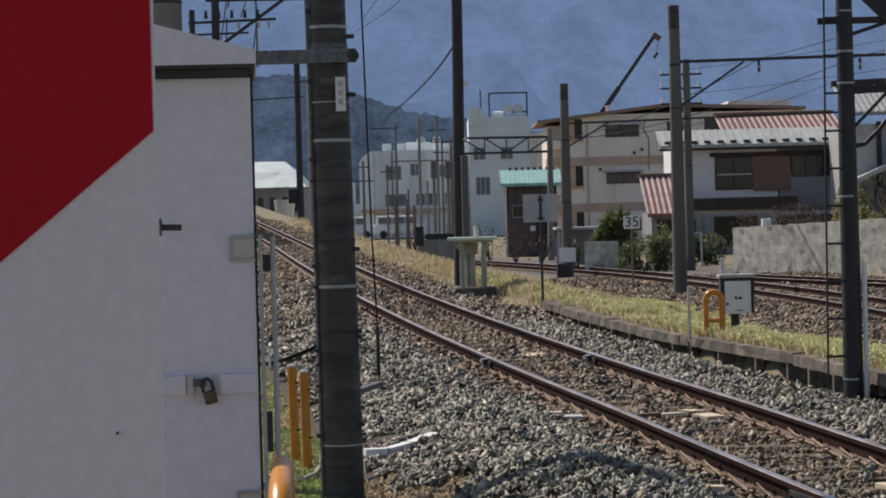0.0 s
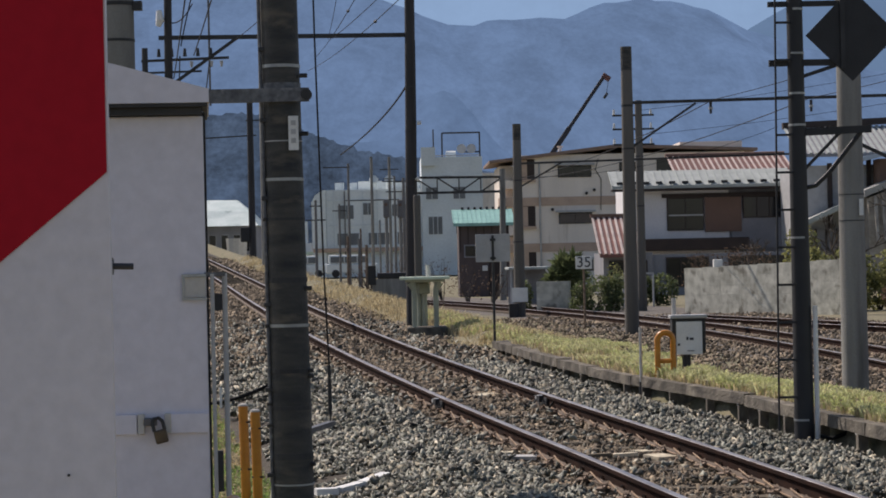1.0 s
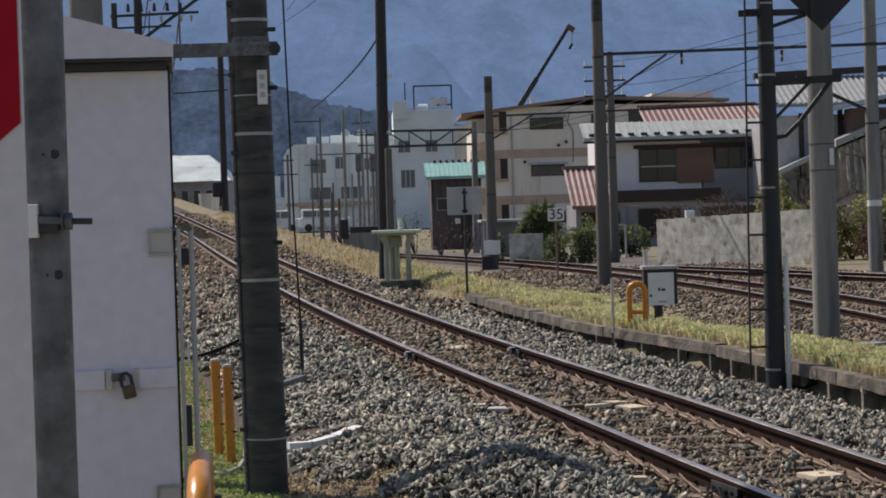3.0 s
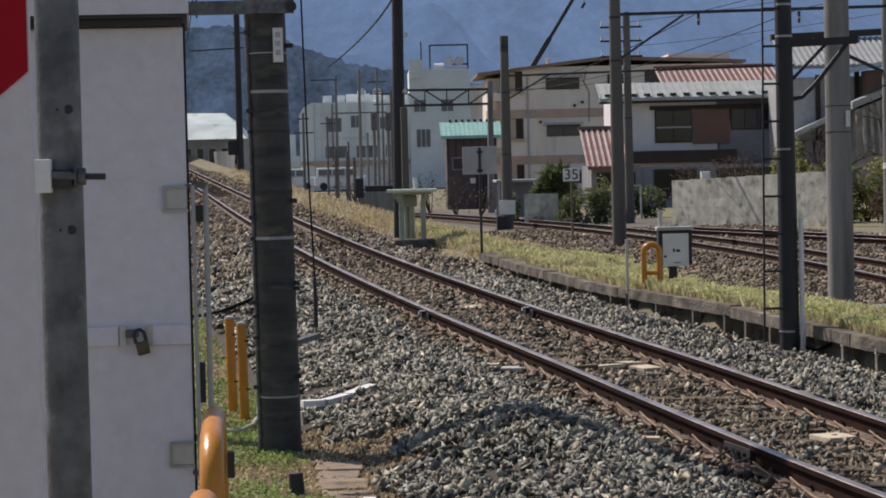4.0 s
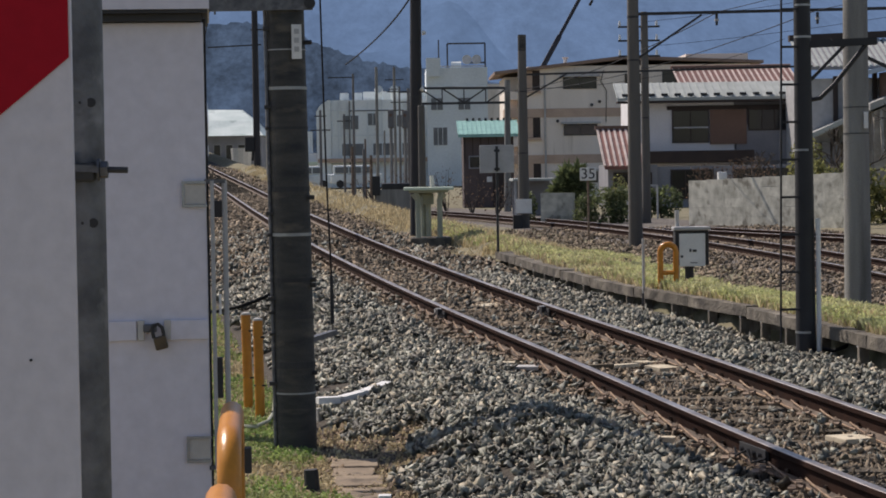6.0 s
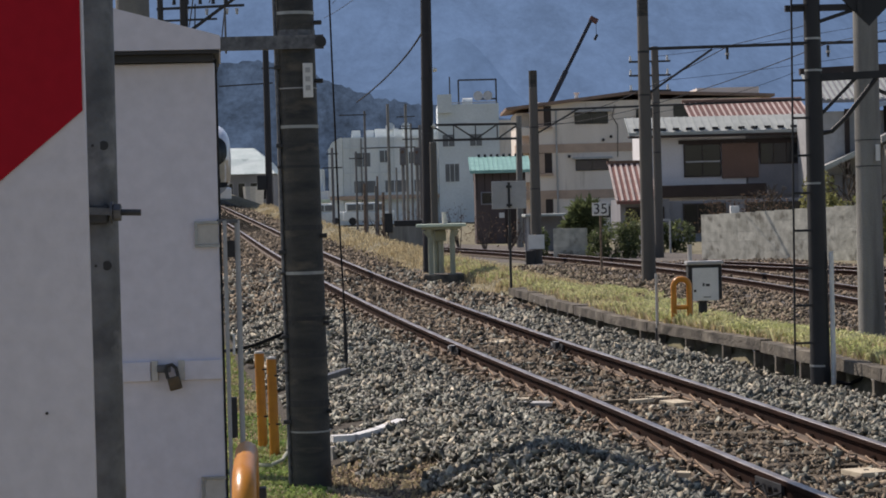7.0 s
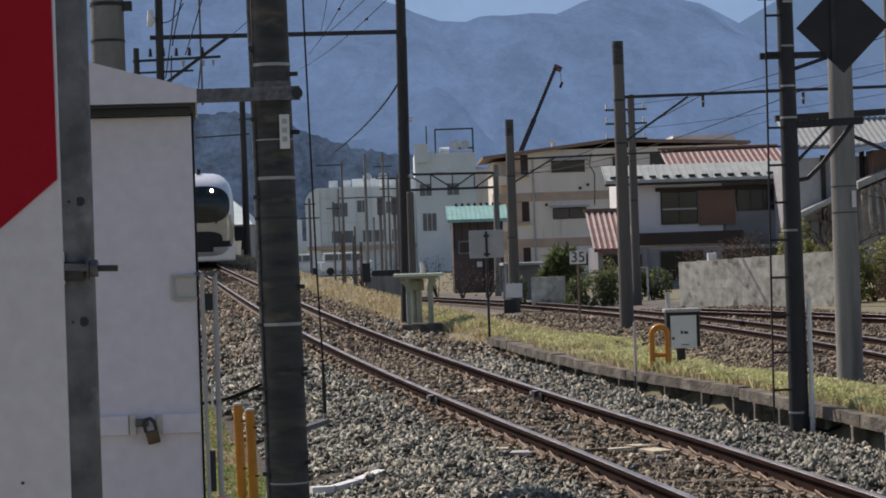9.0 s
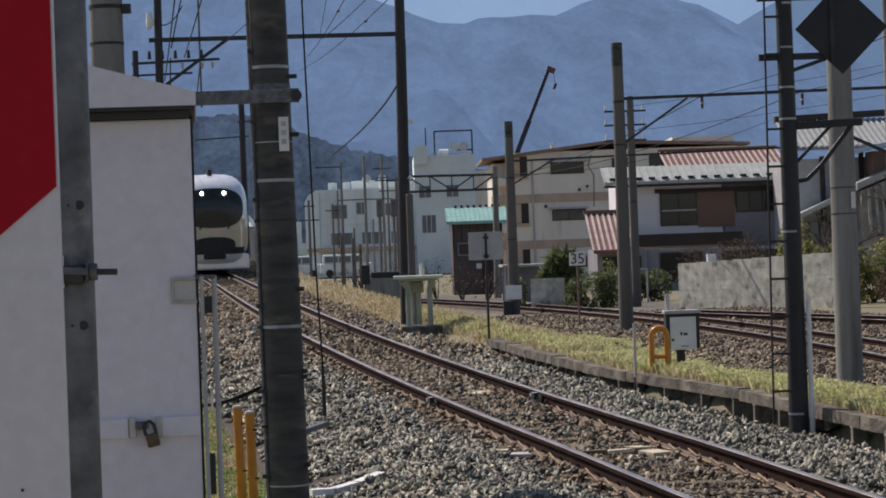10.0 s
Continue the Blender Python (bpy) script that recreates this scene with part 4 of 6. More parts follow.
    part("roof_edge", B(-0.36, 0.36, -0.46, 0.46, 0.885, 0.928, bevel=0.01), "mint_dull", s)
    for xx, yy, z in ((-0.20, -0.35, 0.05), (0.0, 0.30, 0.05), (0.20, -0.35, 0.02), (-0.1, 0.35, 0.05)):
        part("post", TB([(xx, yy, z - 0.3), (xx, yy, 0.74), (xx * 1.3, yy, 0.88)], [0.05, 0.05, 0.085], 10), "mint_dull", s)
    part("footing", B(-0.34, 0.40, -0.5, 0.5, -0.3, 0.06, bevel=0.03), "kerb", s)
    part("machine", B(-0.12, 0.10, 0.0, 0.3, 0.66, 0.87, bevel=0.03), "mint_dull", s)
    part("vent", TB([(0.08, 0, 0.98), (0.06, 0, 1.2)], [0.05, 0.035], 8), "pale", s)


shelter()


def back_board():
    s = thing("notice_board", (1.60, 38.0, 0.25), "plain grey back of a board on a thin post", "sign")
    part("board", B(-0.28, 0.28, -0.012, 0.012, 1.42, 1.87, bevel=0.006), "grey_paint", s)
    part("post", TB([(0, 0.03, -0.3), (0, 0.03, 1.80)], 0.022, 8), "dark_steel", s)
    part("clamp", B(-0.045, 0.045, -0.03, -0.012, 1.76, 1.80), "dark_steel", s)
    part("clamp", B(-0.045, 0.045, -0.03, -0.012, 1.46, 1.50), "dark_steel", s)
    part("stiffener", B(-0.02, 0.02, -0.022, -0.012, 1.44, 1.85), "dark_steel", s)


back_board()


def speed_sign():
    s = thing("speed_sign", (4.73, 58.5, -0.12), "small white speed board reading 35 on a rusty post", "sign")
    b = part("board", B(-0.205, 0.205, -0.012, 0.012, 1.52, 1.84, bevel=0.008), "white", s)
    part("post", TB([(0, 0.03, -0.3), (0, 0.03, 1.6)], 0.028, 8), "rust", s)
    c = bpy.data.curves.new("numerals", "FONT")
    c.body, c.size, c.align_x, c.align_y, c.extrude = "35", 0.37, "CENTER", "CENTER", 0.002
    c.materials.append(M["black"])
    o = new("numerals", c)
    o.parent = b
    o.matrix_basis = Matrix.Translation((0, -0.015, 1.68)) @ Matrix.Rotation(radians(90), 4, "X")


speed_sign()


def relay_box():
    s = thing("relay_box", (3.66, 29.2, 0.23), "white relay box with dark edges on a black pedestal", "relay box")
    part("body", B(-0.215, 0.205, 0.0, 0.22, 0.26, 0.70, bevel=0.012), "black", s)
    d = part("door", B(-0.165, 0.160, -0.014, -0.001, 0.25, 0.66, bevel=0.006), "white", s, "white door with small dark labels")
    for x0, x1, z0, z1 in ((-0.04, -0.015, 0.43, 0.47), (0.0, 0.05, 0.43, 0.46), (-0.15, -0.12, 0.36, 0.39), (-0.03, 0.06, 0.29, 0.30)):
        part("label_bar", B(x0, x1, -0.018, -0.015, z0, z1), "dark_steel", d)
    part("lid", B(-0.235, 0.225, -0.04, 0.25, 0.70, 0.745, bevel=0.015), "grey_paint", s)
    part("pedestal", TB([(-0.03, 0.1, -0.25), (-0.03, 0.1, 0.26)], 0.055, 12), "black", s)
    part("pipe", TB([(-0.16, 0.25, -0.1), (-0.16, 0.25, 0.95)], 0.028, 8), "pale", s)


relay_box()


def bent_guard(name, at, w, h, r, label, rail_z=None, turn=0):
    """A hoop of bent pipe, rounded at the top."""
    s = thing(name, at, label, "pipe guard")
    s.rotation_euler = (0, 0, radians(turn))
    k = min(w / 2, 0.09) if w < 0.4 else 0.14
    pts = [(-w / 2, 0, -0.25), (-w / 2, 0, h - k)]
    pts += [(-w / 2 + k - k * math.cos(a), 0, h - k + k * math.sin(a)) for a in (math.pi / 2 * i / 6 for i in range(1, 7))]
    pts += [(w / 2 - k + k * math.sin(a), 0, h - k + k * math.cos(a)) for a in (math.pi / 2 * i / 6 for i in range(0, 7))]
    pts += [(w / 2, 0, -0.25)]
    part("hoop", TB(pts, r, 12), "yellow", s, smooth=True)
    if rail_z:
        part("cross_rail", TB([(-w / 2, 0, rail_z), (w / 2, 0, rail_z)], r * 0.8, 10), "yellow", s)
    return s


bent_guard("yellow_guard", (3.206, 27.9, 0.165), 0.187, 0.637, 0.0345, "yellow bent-pipe guard in front of the relay box", 0.30)

stake = thing("marker_stake", (2.92, 28.0, 0.12), "thin pale marker stake at the kerb", "stake")
part("shaft", TB([(0, 0, -0.1), (0, 0, 0.75)], 0.018, 8), "pale", stake)
part("base", TB([(0, 0, -0.2), (0, 0, 0.10)], 0.026, 8), "dark_steel", stake)


# ---- beside the cabinet ----
def yellow_post(x, y, z, h, shift):
    s = thing("yellow_post", (x, y, z), "upright yellow steel post with a cap", "bollard", "pair of yellow posts")
    part("shaft", TB([(0, 0, -0.25), (shift, 0, h - 0.02)], 0.039, 14), "yellow", s, smooth=True)
    part("cap", TB([(shift, 0, h - 0.02), (shift, 0, h - 0.005), (shift, 0, h)], [0.040, 0.036, 0.015], 14), "pale", s)
    for zz in (0.27, 0.65):
        part("clasp", TB([(-0.045, -0.02, zz), (0.045, -0.03, zz)], 0.008, 6), "dark_steel", s)


yellow_post(-1.235, 19.0, -0.19, 0.80, -0.015)
yellow_post(-1.105, 18.4, -0.20, 0.80, -0.012)

hose = thing("green_hose", (-1.15, 18.0, -0.20), "pale green hose looped on the grass", "hose")
part("loop", TB([(-0.22, -0.1, 0.03), (-0.05, -0.33, 0.03), (0.06, -0.42, 0.035), (0.13, -0.11, 0.04), (0.15, 0.35, 0.06), (0.15, 0.6, 0.2)], 0.015, 8), "mint_dull", hose)
cable = thing("slack_cable", (-0.90, 16.85, 0.88), "black cable drooping from the banded pole towards the cabinet", "cable")
part("run", TB(bow((0.04, 0, 0.02), (-0.17, 0.02, -0.10), (-0.42, 0.05, -0.135), 12) + bow((-0.46, 0.05, -0.138), (-0.62, 0.05, -0.14), (-0.75, 0.05, -0.05), 6), 0.013, 8), "wire", cable)

pipe = thing("white_duct", (0, 0, 0), "white plastic duct laid on the ballast slope", "pipe")
segs = [(-0.66, 18.3, -0.05), (-0.48, 18.35, -0.05), (-0.30, 18.50, -0.02), (-0.10, 18.75, 0.03)]
for a, b in zip(segs, segs[1:]):
    va, vb = Vector(a), Vector(b)
    part("duct_length", BAR(va + (vb - va) * 0.03, vb - (vb - va) * 0.03, 0.10, 0.05), "white", pipe)
part("duct_side", BAR((-0.66, 18.24, -0.16), (-0.25, 18.45, -0.13), 0.05, 0.11), "pale", pipe)

slab = thing("concrete_slab", (-0.32, 15.0, -0.245), "cracked flat concrete slabs at the foot of the pole", "slab")
for i, (x0, x1, y0, y1) in enumerate(((-0.20, 0.14, 1.15, 1.75), (-0.16, 0.16, 0.62, 1.02), (-0.14, 0.14, 0.18, 0.58), (-0.12, 0.20, -0.34, 0.14), (-0.10, 0.24, -1.2, -0.4))):
    part("slab_piece", B(x0, x1, y0, y1, -0.10, 0.010 + 0.006 * (i % 2), bevel=0.012), "slab", slab)
tray = thing("cable_tray", (1.96, 11.75, -0.08), "black open steel tray lying beside the rail", "tray")
part("side", B(-0.30, -0.285, -0.4, 0.22, 0.0, 0.075), "dark_steel", tray)
part("rib", B(-0.02, 0.0, -0.4, 0.215, 0.01, 0.08), "galv", tray)
part("side", B(0.26, 0.275, -0.4, 0.22, 0.0, 0.075), "dark_steel", tray)
part("floor", B(-0.285, 0.26, -0.4, 0.205, 0.0, 0.01), "black", tray)
part("back", B(-0.285, 0.26, 0.206, 0.22, 0.0, 0.07), "black", tray)
stump = thing("black_stump", (-0.555, 14.5, -0.27), "short black post stump in the grass", "post")
part("shaft", TB([(0, 0, -0.2), (0.0, 0, 0.0), (-0.01, 0, 0.165)], [0.052, 0.050, 0.046], 10), "black", stump)
mark = thing("white_marker", (-0.10, 13.45, -0.20), "small square white concrete marker", "marker")
part("shaft", B(-0.038, 0.038, -0.038, 0.038, -0.2, 0.075, bevel=0.008), "white", mark)
def offcuts(x, y, z, label, pieces):
    """Flat pieces of pale timber lying about: offset, turn, length, width, material."""
    t = thing("timber_offcut", (x, y, z), label, "timber")
    for i, (dx, dy, turn, l, w, m) in enumerate(pieces):
        o = part("packing", B(-l / 2, l / 2, -w / 2, w / 2, -0.01, 0.022, bevel=0.004), m, t)
        o.matrix_basis = pose(dx, dy, 0.006 * i, 3 * math.sin(i * 2.1), 2 * math.cos(i * 1.3), turn)


offcuts(2.05, 19.85, 0.034, "pale sawn timber packings lying between the rails", ((0.07, 0.33, 35, 0.18, 0.20, "plank"), (0.14, -0.26, 30, 0.20, 0.22, "plank"), (-0.15, -0.05, 10, 0.22, 0.16, "plank"), (-0.36, -0.10, 4, 0.22, 0.06, "wood")))
offcuts(0.96, 19.95, 0.050, "pale broken sleeper ends beside the rail", ((-0.04, 0.25, -8, 0.27, 0.14, "plank"), (0.05, -0.26, -6, 0.30, 0.14, "pale")))
offcuts(1.07, 27.3, 0.138, "weathered timber chips between the rails", ((0.02, 0.1, 20, 0.20, 0.26, "plank"), (-0.10, -0.25, 12, 0.14, 0.2, "plank")))
offcuts(1.66, 15.25, -0.045, "pale flat timber strip beside the rail", ((0, 0, -10, 0.26, 0.10, "plank"),))
strewn = thing("timber_offcut", (2.92, 15.15, -0.072), "pale sawn timber packing with a bolt hole", "timber")
o = part("packing", B(-0.11, 0.11, -0.14, 0.14, 0.0, 0.035, bevel=0.004), "plank", strewn)
part("bolt_hole", B(-0.015, 0.015, -0.012, 0.012, 0.034, 0.039), "dark_steel", o)
o.rotation_euler = (0, 0, radians(18))


# ---- cabinet, near post and striped board ----
def cabinet():
    c = thing("signal_cabinet", (-0.96, 7.0, 0.12), "white steel signal cabinet with a sloped roof and padlocked door", "cabinet")
    c.matrix_basis = Matrix.Translation((-0.557, 7.0, 0.12)) @ Matrix.Rotation(radians(4.6), 4, "Z") @ Matrix.Translation((-0.403, 0, 0))
    part("plinth", B(-0.43, 0.41, 0.03, 0.53, -0.2, 0.16, bevel=0.01), "concrete", c)
    part("body", B(-0.405, 0.402, 0.02, 0.52, 0.16, 2.085, bevel=0.006), "cabinet", c)
    part("door_seal", B(-0.40, 0.405, 0.004, 0.019, 0.20, 2.082, bevel=0.003), "seal", c)
    d = part("door", B(-0.392, 0.398, -0.022, 0.003, 0.21, 2.070, bevel=0.005), "cabinet", c)
    roof = bmesh.new()
    prism(roof, [(-0.45, 2.105), (0.417, 2.105), (0.417, 2.145), (0.02, 2.255), (-0.02, 2.255), (-0.45, 2.145)], -0.09, 0.60)
    part("roof", roof, "cabinet", c)
    # dark plates added beneath the roof put the eaves' shade into colour
    part("roof_soffit", B(-0.445, 0.412, -0.084, 0.594, 2.094, 2.1035), "dark_steel", c)
    part("eaves_rim", B(-0.40, 0.395, -0.06, 0.55, 2.072, 2.0935), "dark_steel", c)
    part("hasp_plate", B(-0.02, 0.185, -0.036, -0.0225, 1.130, 1.188, bevel=0.002), "cabinet", d)
    part("hasp_plate", B(0.265, 0.397, -0.036, -0.0225, 1.130, 1.188, bevel=0.002), "cabinet", d)
    part("hasp_bracket", B(0.188, 0.208, -0.042, -0.0225, 1.13, 1.19, bevel=0.003), "pale", d)
    part("hasp_bracket", B(0.266, 0.286, -0.042, -0.0225, 1.13, 1.19, bevel=0.003), "pale", d)
    part("hasp_staple", B(0.205, 0.245, -0.052, -0.030, 1.155, 1.178, bevel=0.004), "galv", d)
    lock = part("padlock", B(0.229, 0.271, -0.068, -0.046, 1.088, 1.132, bevel=0.006), "brass", d, "tarnished brass padlock")
    lock.matrix_basis = Matrix.Translation((0.243, -0.058, 1.176)) @ Matrix.Rotation(radians(-13), 4, "Y") @ Matrix.Diagonal((0.9, 1, 0.9, 1)) @ Matrix.Translation((-0.249, 0.058, -1.17))
    part("shackle", TB([(0.232, -0.058, 1.13), (0.232, -0.058, 1.158), (0.240, -0.058, 1.172), (0.256, -0.058, 1.172), (0.266, -0.058, 1.158), (0.266, -0.058, 1.13)], 0.006, 8), "dark_steel", lock)
    for zz in (1.53, 0.77):
        hg = part("hinge_plate", B(0.332, 0.396, -0.028, -0.0225, zz, zz + 0.062, bevel=0.002), "pale", c)
        for q in (B(0.326, 0.400, -0.034, -0.029, zz + 0.062, zz + 0.070), B(0.326, 0.334, -0.034, -0.029, zz - 0.002, zz + 0.062), B(0.326, 0.400, -0.034, -0.029, zz - 0.008, zz)):
            part("hinge_frame", q, "band", hg)
    part("side_rod", TB([(0.452, 0.0, 0.74), (0.452, 0.0, 1.60)], 0.008, 8), "grey_paint", c)
    part("side_rod", TB([(0.415, -0.03, 0.74), (0.415, -0.03, 1.60)], 0.006, 8), "grey_paint", c)
    part("rod_link", BAR((0.395, -0.03, 1.598), (0.455, 0.0, 1.598), 0.012, 0.012), "galv", c)
    part("rod_link", BAR((0.395, -0.03, 0.745), (0.455, 0.0, 0.745), 0.012, 0.012), "galv", c)
    part("latch", B(0.42, 0.445, 0.0, 0.04, 1.49, 1.54), "dark_steel", c)
    part("latch", B(0.42, 0.438, 0.0, 0.04, 0.95, 1.07), "dark_steel", c)
    part("clamp", B(0.43, 0.475, -0.02, 0.02, 0.80, 0.835), "dark_steel", c)
    part("inspection_tag", B(0.43, 0.437, -0.01, 0.01, 1.20, 1.26), "white", c)


cabinet()
G2 = bent_guard("yellow_guard", (-0.432, 6.05, 0.12), 0.84, 0.975, 0.031, "yellow bent-pipe guard beside the cabinet", None, 93.4)
G3 = bent_guard("yellow_guard", (-0.335, 4.37, 0.12), 0.84, 0.975, 0.031, "yellow bent-pipe guard nearer the road", None, 93.4)
part("collar", TB([(0.40, 0, 0.86), (0.86, 0, 0.86)], 0.030, 12), "grey_paint", G3)
part("collar_band", TB([(0.58, 0, 0.86), (0.70, 0, 0.86)], 0.034, 12), "galv", G3)
part("hinge_clip", B(0.34, 0.39, -0.05, -0.03, 0.80, 0.87, bevel=0.004), "dark_steel", G2)


def near_post():
    p = thing("galvanised_post", (-0.4365, 3.35, 0.12), "grey galvanised tube post with drilled holes and a U-bolt", "post")
    part("tube", TB([(0.0, 0, -0.1), (0.0, 0, 1.2), (0.0, 0, 1.6), (0.003, 0, 2.6)], 0.0315, 24), "galv", p, smooth=True)
    for zz in (1.725, 1.555):
        part("drilled_hole", TB([(0.017, -0.0258, zz), (0.0172, -0.0285, zz)], 0.0068, 12), "black", p)
        part("small_hole", TB([(0.002, -0.0305, zz), (0.002, -0.0322, zz)], 0.0022, 8), "black", p)
    b = part("u_bolt_saddle", B(-0.022, 0.022, -0.041, -0.030, 1.614, 1.640, bevel=0.004), "dark_steel", p)
    part("bracket", B(-0.036, -0.007, -0.050, -0.020, 1.608, 1.655, bevel=0.002), "white", b)
    part("clamp_leg", BAR((-0.02, -0.043, 1.634), (0.036, -0.036, 1.630), 0.012, 0.010), "galv", b)
    part("nut", TB([(0.030, -0.036, 1.630), (0.040, -0.036, 1.630)], 0.0125, 6), "galv", b)
    part("washer", TB([(0.026, -0.036, 1.630), (0.029, -0.036, 1.630)], 0.016, 12), "galv", b)
    part("bolt", TB([(0.036, -0.036, 1.630), (0.068, -0.036, 1.629)], 0.0045, 8), "dark_steel", b)


near_post()


def striped_board():
    s = thing("striped_board", (-0.0958, 0.79, 0.0), "red and white diagonally striped crossing board at the roadside", "barrier board")
    part("panel", B(-0.60, 0.0, 0.0, 0.004, 0.05, 2.40), "board_white", s)
    k = 0.811
    z0 = 1.7825
    for i in range(-3, 3):
        lo = z0 + i * 0.84
        bm = bmesh.new()
        clip = lambda v: min(max(v, 0.06), 2.39)
        out = [(-0.0006, clip(lo)), (-0.0006, clip(lo + 0.42)), (-0.5994, clip(lo + 0.42 - 0.6 * k)), (-0.5994, clip(lo - 0.6 * k))]
        if out[1][1] - out[0][1] < 0.01 or out[2][1] - out[3][1] < 0.01:
            bm.free()
            continue
        prism(bm, out, -0.0007, -0.0002)
        part("red_stripe", bm, "board_red", s)
    part("leg", TB([(-0.55, 0.03, -0.2), (-0.55, 0.03, 2.3)], 0.02, 10), "galv", s)
    part("speck", TB([(-0.0155, -0.0001, 1.681), (-0.0155, -0.0006, 1.681)], 0.0005, 8), "black", s)


striped_board()


# ---- buildings ----
def window(parent, x0, x1, z0, z1, y, frame_mat="dark_steel", bars=1, hood=False, pane="glass"):
    """A recessed window: frame, pane and mullions on a wall that faces the railway."""
    w = part("window", B(x0 - 0.06, x1 + 0.06, y - 0.05, y + 0.02, z0 - 0.06, z1 + 0.06), frame_mat, parent)
    part("pane", B(x0, x1, y - 0.056, y - 0.051, z0, z1), pane, w)
    for i in range(bars):
        xx = x0 + (x1 - x0) * (i + 1) / (bars + 1)
        part("mullion", B(xx - 0.025, xx + 0.025, y - 0.07, y - 0.057, z0, z1), frame_mat, w)
    if hood:
        part("hood", B(x0 - 0.25, x1 + 0.25, y - 0.45, y - 0.05, z1 + 0.08, z1 + 0.20), "grey_paint", w)
    return w


def ribbed_roof(parent, x0, x1, y0, z0, y1, z1, material, pitch=0.3, rib=0.09, name="roof", rib_mat=None):
    """A sloping roof with raised ribs running down the slope."""
    bm = bmesh.new()
    vs = [(x0, y0, z0), (x1, y0, z0), (x1, y1, z1), (x0, y1, z1)]
    top = [bm.verts.new(v) for v in vs]
    low = [bm.verts.new((a, b, c - 0.14)) for a, b, c in vs]
    bm.faces.new(top)
    bm.faces.new(low[::-1])
    for k in range(4):
        bm.faces.new((low[k], low[(k + 1) % 4], top[(k + 1) % 4], top[k]))
    r = part(name, bm, material, parent)
    n = int((x1 - x0) / pitch)
    me = None
    for i in range(n + 1):
        xx = x0 + (x1 - x0) * i / n
        if me is None:
            bm = BAR((0, y0 - 0.03, z0 + rib * 0.2), (0, y1, z1 + rib * 0.2), rib, rib * 0.5)
            me = bpy.data.meshes.new("roof_rib")
            bm.to_mesh(me)
            bm.free()
            me.materials.append(M[rib_mat or material])
        o = new("roof_rib", me)
        o.parent = r
        o.location = (xx, 0, 0)
    return r


def flats():
    h = thing("apartment_block", (0, 150, -0.3), "three-storey cream apartment block with tan bands", "apartment block")
    part("wall", B(8.3, 22.6, 0, 9, 0, 8.5), "cream", h)
    part("wall", B(6.9, 8.28, 1.6, 9, 0, 7.9), "cream", h, "recessed stair wing")
    for z in (5.25, 2.3):
        part("storey_band", B(6.8, 22.7, -0.06, 1.7, z, z + 0.55), "tan", h)
    roof = bmesh.new()
    prism(roof, [(6.2, 8.02), (14.5, 8.88), (23.4, 8.50), (23.4, 8.68), (14.5, 9.10), (6.2, 8.20)], -0.45, 9.6)
    part("roof", roof, "roof_edge", h)
    part("roof_trim", B(18.6, 22.6, 1, 6, 8.8, 9.2), "cream", h)
    for z0, z1 in ((7.1, 7.72), (4.12, 4.72), (1.1, 1.7)):
        window(h, 10.65, 12.68, z0, z1, 0, hood=True, bars=1)
    for z0 in (6.6, 3.6, 0.9):
        part("balcony", B(7.0, 8.9, 0.1, 1.7, z0 - 0.2, z0 + 0.35), "cream", h)
        # flat dark panel paints the shade inside the balcony recess
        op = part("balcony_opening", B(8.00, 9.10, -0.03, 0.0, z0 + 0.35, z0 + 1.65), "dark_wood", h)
        part("balcony_reveal", B(8.05, 8.62, -0.045, -0.031, z0 + 0.38, z0 + 1.62), "tan", op)
        part("balcony_rail", B(7.95, 9.15, -0.25, -0.05, z0 + 0.20, z0 + 0.36), "tan", op)
    for xx, zz in ((12.9, 6.2), (12.4, 6.0), (10.2, 5.0)):
        part("wall_vent", TB([(xx, -0.12, zz), (xx, 0.0, zz)], 0.10, 10), "dark_steel", h)
    part("roof_vent", TB([(10.9, 2, 8.4), (10.9, 2, 9.0), (10.9, 2, 9.15)], [0.12, 0.12, 0.22], 10), "white", h)
    part("wall_cable", TB([(13.2, -0.05, 8.2), (13.0, -0.05, 7.5), (13.35, -0.05, 6.9), (13.3, -0.05, 4.9)], 0.025, 5), "wire", h)
    part("gutter_pipe", TB([(9.4, -0.1, 0), (9.4, -0.1, 8.0)], 0.06, 8), "grey_paint", h)
    window(h, 17.0, 19.3, 7.2, 8.1, 0, bars=2)
    window(h, 14.6, 15.9, 7.2, 7.9, 0, bars=1)


def house():
    h = thing("house", (0, 115, -0.3), "two-storey white and grey house with pale ribbed roof", "house")
    part("wall", B(11.7, 16.5, 0, 8, 0, 5.4), "wall_white", h)
    part("side_wall", B(16.52, 19.3, 0.1, 8, 0, 5.4), "wall_grey", h, "grey-clad wing")
    part("front_panel", B(15.3, 17.1, -0.12, -0.02, 3.05, 4.75), "wall_brown", h)
    part("upper_panel", B(13.2, 19.2, -0.10, -0.02, 4.76, 4.95), "dark_wood", h)
    part("grey_panel", B(16.6, 19.25, -0.04, 0.05, 2.2, 4.0), "wall_grey", h)
    window(h, 13.5, 15.2, 3.2, 4.7, -0.02, "dark_wood", bars=1)
    part("balcony_rail", B(13.5, 15.2, -0.35, -0.28, 3.85, 3.92), "grey_paint", h)
    window(h, 17.25, 19.1, 3.75, 4.7, -0.02, "dark_wood", bars=2)
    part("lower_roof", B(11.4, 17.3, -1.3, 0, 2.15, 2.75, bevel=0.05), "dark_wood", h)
    window(h, 13.0, 15.5, 0.5, 1.9, -0.03, "dark_wood", bars=2)
    window(h, 16.7, 18.6, 0.5, 1.8, 0.06, "dark_wood", bars=2)
